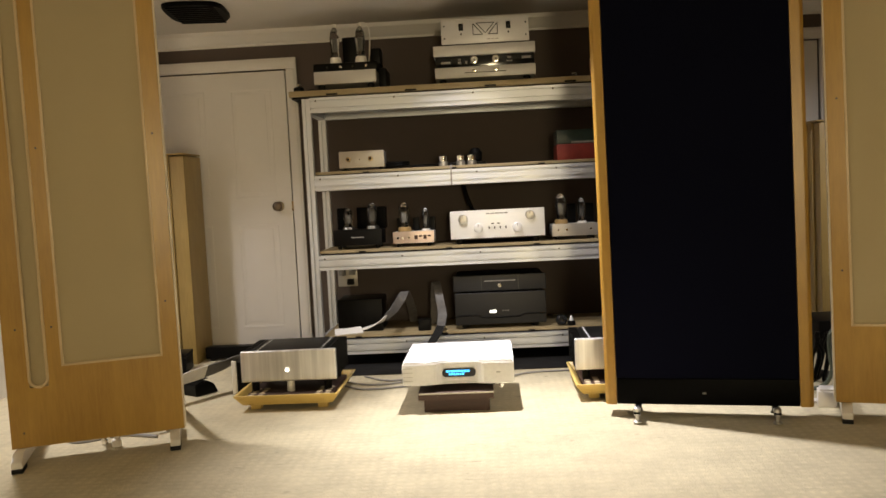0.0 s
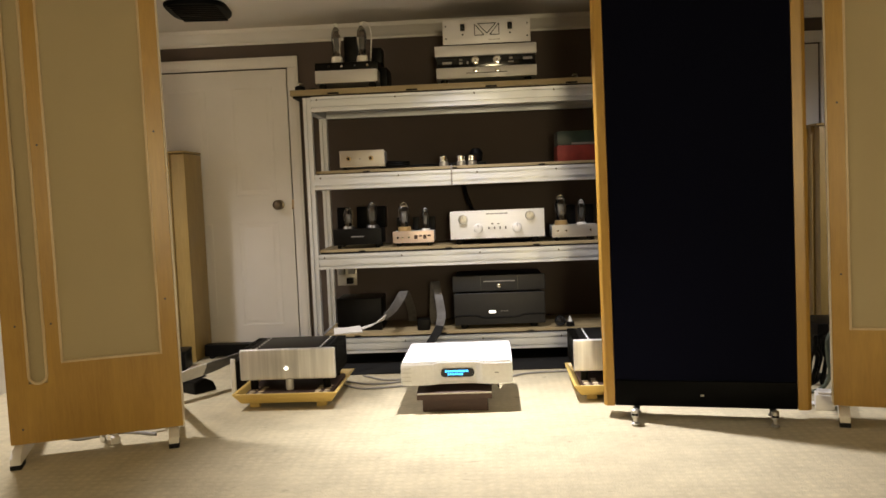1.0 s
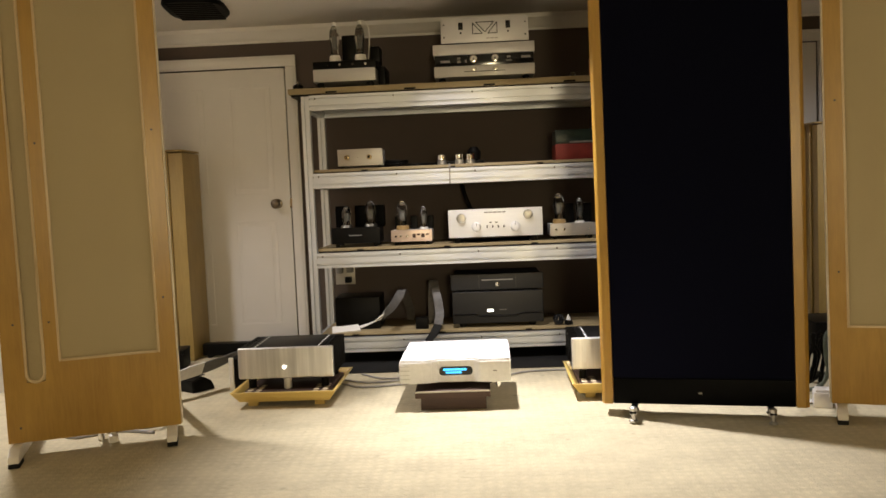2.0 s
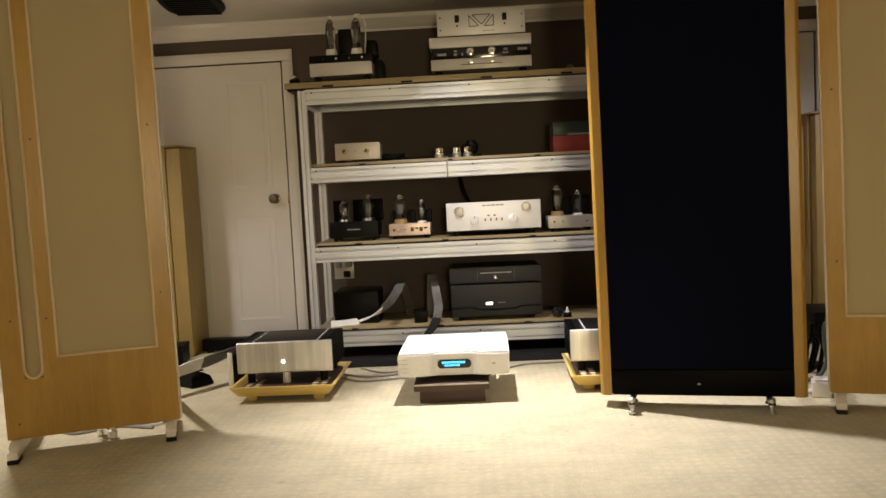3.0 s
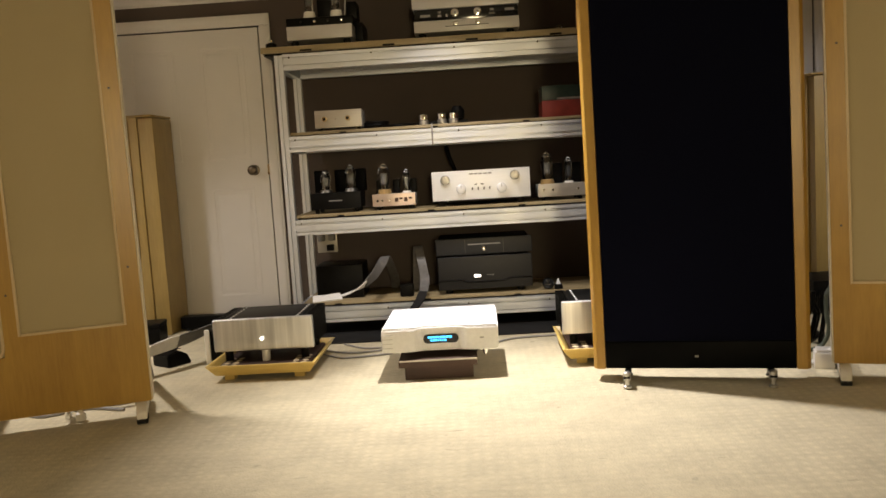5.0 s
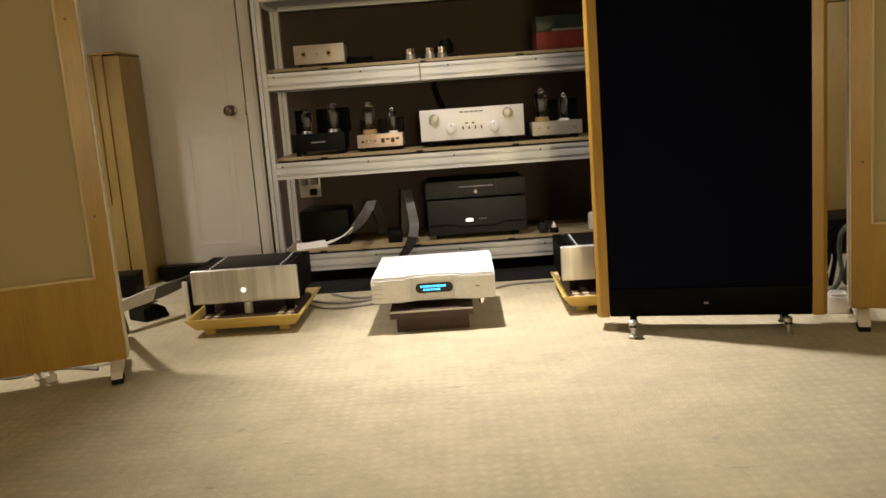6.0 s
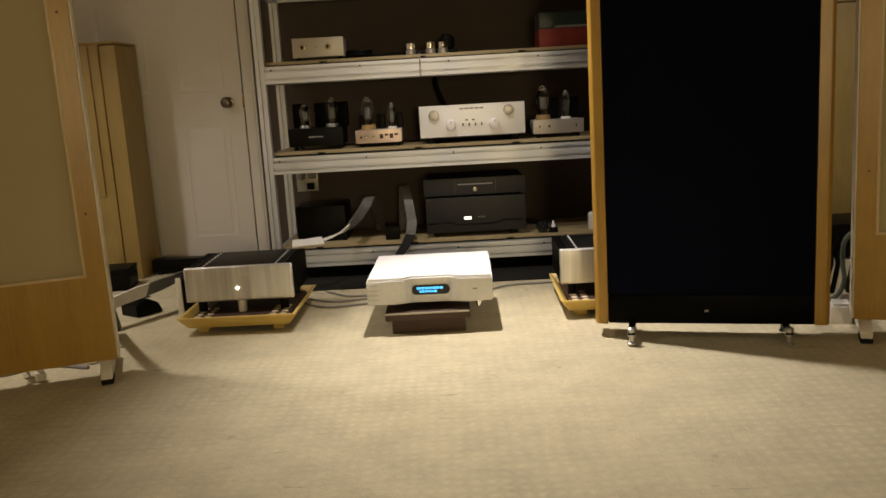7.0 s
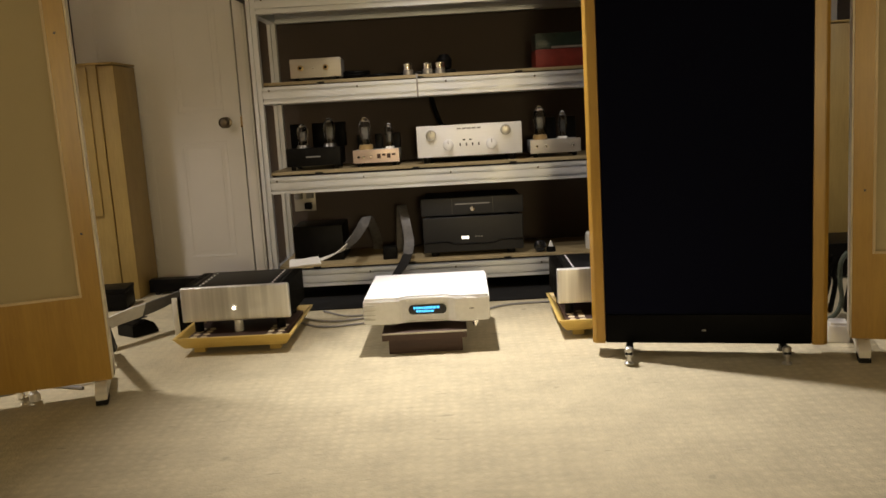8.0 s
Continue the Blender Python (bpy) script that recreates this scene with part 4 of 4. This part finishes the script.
ia = thing("integrated_amplifier", "wide silver amplifier with large knobs and small switches", "amplifier")
part("front_plate", box(-0.037, 0.470, 4.540, 4.550, S3 + 0.030, S3 + 0.181, 0.002), SILVER, ia)
part("case", box(-0.027, 0.460, 4.5505, 4.86, S3 + 0.026, S3 + 0.176, 0.003), BLACK, ia)
for x, z, r, d in ((0.032, 0.136, 0.025, 0.016), (0.113, 0.086, 0.025, 0.034), (0.322, 0.083, 0.025, 0.034), (0.392, 0.145, 0.025, 0.016)):
    k = part("knob", knob_bm(r, d, (x, 4.5398, S3 + z)), SILVER if d > 0.02 else GREY_KNOB, ia, "silver control knob" if d > 0.02 else "dull grey control knob")
    part("pointer", box(x - 0.0015, x + 0.0015, 4.5385 - d, 4.541 - d, S3 + z + 0.006, S3 + z + r * 0.9, 0), GREY_CABLE, k)
for k in range(4):
    part("switch", box(0.168 + 0.030 * k, 0.174 + 0.030 * k, 4.532, 4.5402, S3 + 0.078, S3 + 0.092, 0.001), BLACK, ia, "small black switch")
for x in (0.19, 0.222):
    part("indicator", box(x - 0.006, x + 0.006, 4.5382, 4.5402, S3 + 0.104, S3 + 0.110, 0.0005), BLACK, ia)
for k in range(5):
    part("lettering", box(0.158 + 0.024 * k, 0.177 + 0.024 * k, 4.5388, 4.5402, S3 + 0.158, S3 + 0.165, 0), GREY_CABLE, ia, "grey lettering bar")
for x in (0.01, 0.42):
    for y in (4.58, 4.82):
        part("foot", lathe([(0.018, 0.0005), (0.020, 0.004), (0.020, 0.0265)], 16, pose(x, y, S3)), RUBBER, ia)
single("hanging_cable", hose([(0.02, 5.07, 1.02), (0.03, 4.99, 0.99), (0.05, 4.95, 0.90), (0.08, 4.93, 0.82), (0.10, 4.90, 0.80)], 0.012), BLACK, "black cable hanging behind the shelves", "cable")

# ---- bottom shelf ----
S4 = 0.170
pa = thing("black_power_amplifier", "black two-channel amplifier with a curved lip and lit badge", "amplifier")
part("front_plate", box(-0.034, 0.460, 4.552, 4.575, S4 + 0.022, S4 + 0.196, 0.006, segments=3), BLACK_FRONT, pa)
part("case", box(-0.022, 0.448, 4.5755, 4.90, S4 + 0.020, S4 + 0.192, 0.004), BLACK, pa)
lip = bmesh.new()
pts = [(-0.03, 0.072), (0.08, 0.074), (0.13, 0.062), (0.30, 0.062), (0.35, 0.074), (0.456, 0.074)]
hose([(x, 4.5535, S4 + z) for x, z in pts], 0.006, 8, lip)
part("lip", lip, BLACK_GLOSS, pa, "curved black lip")
part("badge", box(0.155, 0.190, 4.5498, 4.5522, S4 + 0.085, S4 + 0.099, 0.001), METER, pa, "lit white badge")
for k in range(3):
    part("pilot_lamp", box(0.222 + 0.014 * k, 0.230 + 0.014 * k, 4.5498, 4.5522, S4 + 0.092, S4 + 0.098, 0.0005), GREY_CABLE, pa)
for x in (0.02, 0.40):
    for y in (4.60, 4.86):
        part("foot", lathe([(0.018, 0.0005), (0.020, 0.004), (0.020, 0.0225)], 16, pose(x, y, S4)), RUBBER, pa)
pb = thing("black_preamplifier", "slim black component stacked on the black amplifier", "preamplifier")
part("front_plate", box(-0.038, 0.464, 4.550, 4.570, S4 + 0.205, S4 + 0.292, 0.006, segments=3), BLACK_FRONT, pb)
part("case", box(-0.024, 0.450, 4.5705, 4.88, S4 + 0.204, S4 + 0.288, 0.004), BLACK, pb)
part("tray", box(0.13, 0.30, 4.5485, 4.5502, S4 + 0.256, S4 + 0.262, 0.0005), GREY_CABLE, pb, "thin grey disc tray line")
for x in (0.115, 0.315):
    part("seam", box(x - 0.001, x + 0.001, 4.5488, 4.5502, S4 + 0.208, S4 + 0.289, 0), SLOT, pb)
part("emblem", lathe([(0.011, 0), (0.012, 0.002), (0.008, 0.004)], 6, Matrix.Translation((0.214, 4.5498, S4 + 0.234)) @ pose(0, 0, 0, 90)), CHROME, pb, "small silver emblem")
for x in (0.02, 0.40):
    for y in (4.60, 4.84):
        part("foot", lathe([(0.018, 0.1965), (0.020, 0.199), (0.020, 0.2045)], 16, pose(x, y, S4)), RUBBER, pb)
single("black_supply_box", box(-0.69, -0.44, 4.62, 4.86, S4 + 0.0005, S4 + 0.18, 0.006), BLACK, "plain black supply box on the bottom shelf", "box")
single("rubber_ball", lathe([(0.006, 0.0005), (0.022, 0.006), (0.031, 0.022), (0.031, 0.036), (0.022, 0.054), (0.006, 0.060)], 24, pose(0.540, 4.555, S4)), BLACK_GLOSS, "glossy black ball on the bottom shelf", "ball")
sc = thing("spike_cone", "silver-tipped black cone standing on the shelf", "equipment foot", pose(0.592, 4.55, S4))
part("body", lathe([(0.022, 0.0005), (0.024, 0.004), (0.020, 0.026)], 20), BLACK, sc)
part("tip", lathe([(0.013, 0.0265), (0.011, 0.034), (0.002, 0.056)], 20), SILVER, sc)
single("white_jar", lathe([(0.03, 0.0005), (0.032, 0.006), (0.032, 0.075), (0.024, 0.085)], 24, pose(0.80, 4.58, S4)), CERAMIC, "white jar at the end of the bottom shelf", "jar")
outlet = thing("wall_outlet", "wall outlet plate, greyed for the shade behind the rack, with two plugs", "outlet", pose(-0.70, NORTH - 0.0005, 0.435))
# grey instead of white: the shade at the wall is put into the colour
part("plate", box(-0.06, 0.06, -0.006, 0.0, -0.06, 0.06, 0.003), DULL, outlet)
for x, z in ((-0.03, 0.028), (0.032, 0.030), (0.02, -0.03)):
    part("plug", box(x - 0.020, x + 0.020, -0.045, -0.0065, z - 0.018, z + 0.018, 0.006), GREY_CABLE if z > 0 else BLACK, outlet, "plug body")

# ribbon cables
rib = thing("flat_ribbon_cable", "wide grey ribbon cable draped from shelf to amplifier", "cable", None, "flat ribbon cables")
part("connector_tab", ribbon([(-0.635, 4.20, 0.240), (-0.58, 4.21, 0.241), (-0.50, 4.23, 0.244)], 0.110, 0.005, ((0.1, 1, 0.12), (0.1, 1, 0.12))), RIBBON_WHITE, rib, "white flat connector tab")
part("white_sleeve", ribbon([(-0.4995, 4.2302, 0.2445), (-0.44, 4.27, 0.262), (-0.39, 4.33, 0.284)], 0.046, 0.004, ((0.1, 1, 0.12), (0.4, 0.85, 0))), RIBBON_WHITE, rib, "white sleeve, twisted flat")
part("sleeve", ribbon([(-0.3898, 4.3302, 0.2842), (-0.345, 4.40, 0.325), (-0.312, 4.47, 0.375), (-0.305, 4.57, 0.388), (-0.30, 4.70, 0.34), (-0.29, 4.83, 0.24), (-0.29, 4.87, 0.176)], 0.046, 0.004, ((0.4, 0.85, 0), (1, 0, 0))), RIBBON, rib)
rib2 = thing("flat_ribbon_cable", "grey ribbon cable hanging down behind the silver player", "cable", None, "flat ribbon cables")
part("sleeve", ribbon([(-0.16, 4.75, 0.175), (-0.15, 4.74, 0.34), (-0.138, 4.66, 0.425), (-0.118, 4.585, 0.35), (-0.105, 4.54, 0.26), (-0.112, 4.475, 0.205)], 0.046, 0.004, ((1, 0, 0), (1, -0.1, 0.1))), RIBBON, rib2)
part("tail", ribbon([(-0.112, 4.475, 0.205), (-0.135, 4.43, 0.165), (-0.17, 4.33, 0.125), (-0.20, 4.22, 0.06), (-0.21, 4.10, 0.008)], 0.046, 0.005, ((1, -0.1, 0.1), (1, -0.3, 0))), RUBBER, rib2, "black sleeved tail")
single("black_connector", box(-0.24, -0.17, 4.56, 4.62, S4 + 0.0005, S4 + 0.062, 0.006), BLACK, "black connector block on the bottom shelf", "connector")

# ---- floor, behind the loudspeakers ----
col = thing("timber_column", "tall honey pine box column standing against the door", "column", pose(-1.665, 4.86, 0))
part("front_board", box(-0.085, 0.042, -0.14, -0.122, 0.0, 1.205, 0.003), COLUMN, col)
part("side_board", box(0.0425, 0.125, -0.128, 0.16, 0.0, 1.200, 0.004), COLUMN, col)
part("core", box(-0.075, 0.042, -0.1215, 0.16, 0.0, 1.19, 0.003), WALNUT, col)
part("slip", box(-0.05, -0.005, -0.152, -0.1405, 0.45, 1.195, 0.002), COLUMN, col)
part("cap", box(-0.088, 0.126, -0.145, 0.162, 1.2055, 1.216, 0.002), COLUMN, col)

tagged(copy_thing(col, pose(2.13, 4.86, 0, 0, 0, -90)), "tall honey pine box column before the far door")
# made-up low box that gives the dark band below the door
pc = thing("black_floor_box", "low black box added for the dark band below the door", "power supply", pose(-1.36, 4.72, 0))
part("case", box(-0.16, 0.36, 0.10, 0.17, 0.012, 0.082, 0.006), BLACK, pc)
for x in (-0.12, 0.32):
    for y in (0.115, 0.155):
        part("foot", lathe([(0.014, 0), (0.016, 0.003), (0.016, 0.013)], 14, pose(x, y, 0)), RUBBER, pc)
pc2 = thing("black_floor_box", "black power unit on the carpet by the far door", "power supply", pose(2.05, 4.40, 0))
part("case", box(-0.22, 0.25, -0.05, 0.25, 0.012, 0.17, 0.006), BLACK, pc2)
for x in (-0.18, 0.21):
    for y in (-0.01, 0.21):
        part("foot", lathe([(0.014, 0), (0.016, 0.003), (0.016, 0.013)], 14, pose(x, y, 0)), RUBBER, pc2)

single("speaker_cable", hose([(1.66, 3.60, 0.27), (1.60, 3.57, 0.285), (1.555, 3.55, 0.25), (1.553, 3.55, 0.17), (1.565, 3.56, 0.10), (1.535, 3.56, 0.04), (1.47, 3.60, 0.011), (1.30, 3.66, 0.011)], 0.009), GREEN_CABLE, "green-grey speaker cable running down to the carpet", "cable")
bunch = thing("cable_bunch", "bunch of black cables hanging behind the speakers", "cable")
random.seed(9)
for k in range(4):
    x, y = 1.58 + 0.018 * k, 3.74 + 0.02 * (k % 3)
    part("strand", hose([(x + random.uniform(-0.02, 0.02), y, 0.23), (x + random.uniform(-0.02, 0.02), y, 0.17), (x + random.uniform(-0.03, 0.03), y + 0.01, 0.12), (x - 0.02, y + 0.02, 0.011), (x + 0.05, y + 0.10 + 0.02 * k, 0.011)], 0.010), BLACK, bunch)
wb = thing("white_terminal_box", "small white terminal box on the carpet by the speaker foot", "box", pose(1.468, 3.375, 0, 0, 0, -18))
part("body", box(-0.035, 0.035, -0.03, 0.05, 0.0, 0.062, 0.004), WHITE_METAL, wb)
part("lid", box(-0.028, 0.028, -0.025, 0.045, 0.0625, 0.072, 0.004), WHITE_METAL, wb)
for pts in ([(1.18, 3.50, 0.005), (1.30, 3.47, 0.006), (1.42, 3.44, 0.006), (1.46, 3.43, 0.012)], [(1.24, 3.60, 0.005), (1.34, 3.54, 0.006), (1.43, 3.50, 0.010)]):
    single("white_flat_cable", ribbon(pts, 0.04, 0.004, ((0.2, 1, 0), (0.2, 1, 0))), RIBBON_WHITE, "white flat cable lying on the carpet", "cable")
for a, b, c in (((-0.57, 4.02, 0.006), (-0.45, 3.93, 0.006), (-0.24, 3.97, 0.006)), ((-0.60, 4.12, 0.006), (-0.42, 4.02, 0.006), (-0.18, 4.10, 0.006)), ((-0.50, 4.22, 0.006), (-0.36, 4.10, 0.006), (-0.15, 4.16, 0.006)), ((0.21, 4.05, 0.006), (0.34, 4.16, 0.006), (0.60, 4.18, 0.006))):
    single("interconnect_cable", hose([a, b, c], 0.0045), GREY_CABLE, "thin grey cable lying on the carpet", "cable")

# grey lead lying loosely coiled behind the planar panel
random.seed(21)
for cx, cy, turns in ((-1.26, 3.36, 20),):
    coil = [(cx + (0.055 + random.uniform(-0.015, 0.02)) * math.cos(k * 0.9) * 1.3, cy + (0.055 + random.uniform(-0.015, 0.02)) * math.sin(k * 0.9), 0.008 + 0.0009 * k) for k in range(turns)]
    single("cable_coil", hose(coil, 0.005), GREY_CABLE, "loosely coiled grey cable lying on the carpet", "cable")

# cables and boxes beside the amplifier
post = thing("mains_filter", "black mains filter with a white end plate beside the amplifier", "power supply", pose(-1.03, 3.88, 0, 0, 0, 4))
part("case", box(-0.035, 0.03, 0.006, 0.26, 0.004, 0.168, 0.004), BLACK, post)
part("end_plate", box(-0.045, -0.022, -0.006, 0.0055, 0.002, 0.178, 0.003), PAPER, post, "white end plate")
part("base", box(-0.03, 0.025, 0.02, 0.24, 0.0, 0.0038), RUBBER, post)
adapter = thing("cable_box", "angular black cable box on the carpet", "box", pose(-1.285, 4.01, 0, 0, 0, -34) @ Matrix.Scale(0.82, 4))
own = drawn([(-0.075, 0.0), (0.085, 0.0), (0.060, 0.055), (0.0, 0.088), (-0.075, 0.070)], "x", -0.07, 0.075)
bmesh.ops.bevel(own, geom=own.edges[:], offset=0.006, segments=2, affect="EDGES")
part("case", own, BLACK, adapter)
part("grip", box(-0.05, 0.055, -0.03, 0.03, 0.0885, 0.094, 0.002), RUBBER, adapter)
crate = thing("black_case", "small black case on the carpet by the pine column", "box", pose(-1.56, 4.47, 0, 0, 0, 6))
part("body", box(-0.11, 0.05, 0.0, 0.16, 0.006, 0.088, 0.005), BLACK, crate)
part("lid", box(-0.112, 0.052, -0.002, 0.162, 0.0885, 0.112, 0.005), BLACK, crate)
part("base", box(-0.10, 0.04, 0.01, 0.15, 0.0, 0.0055), RUBBER, crate)
flat = thing("wide_flat_cable", "wide flat cable fading from white to grey behind the amplifier", "cable")
part("white_end", ribbon([(-1.42, 3.60, 0.065), (-1.33, 3.74, 0.100), (-1.27, 3.83, 0.118), (-1.215, 3.925, 0.124)], 0.070, 0.005, ((0.25, -0.35, 0.9), (0.3, -0.5, 0.8))), RIBBON_WHITE, flat)
part("grey_end", ribbon([(-1.2152, 3.9252, 0.124), (-1.16, 4.00, 0.134), (-1.10, 4.06, 0.150), (-1.05, 4.10, 0.130)], 0.070, 0.005, ((0.3, -0.5, 0.8), (0.2, -0.7, 0.6))), RIBBON, flat, "grey sleeved end")
for a, b, c, d in (((-1.62, 3.30, 0.006), (-1.50, 3.22, 0.006), (-1.36, 3.30, 0.006), (-1.20, 3.26, 0.006)), ((-1.70, 3.42, 0.006), (-1.54, 3.34, 0.006), (-1.34, 3.42, 0.006), (-1.26, 3.55, 0.006))):
    single("floor_cable", hose([a, b, c, d], 0.007), GREY_CABLE, "grey cable on the carpet behind the panel speaker", "cable")

single("rack_mat", box(RX0 + 0.05, RX1 - 0.05, 4.26, 4.96, 0.0005, 0.006, 0.002), RUBBER, "thin black mat on the carpet under the rack", "mat")
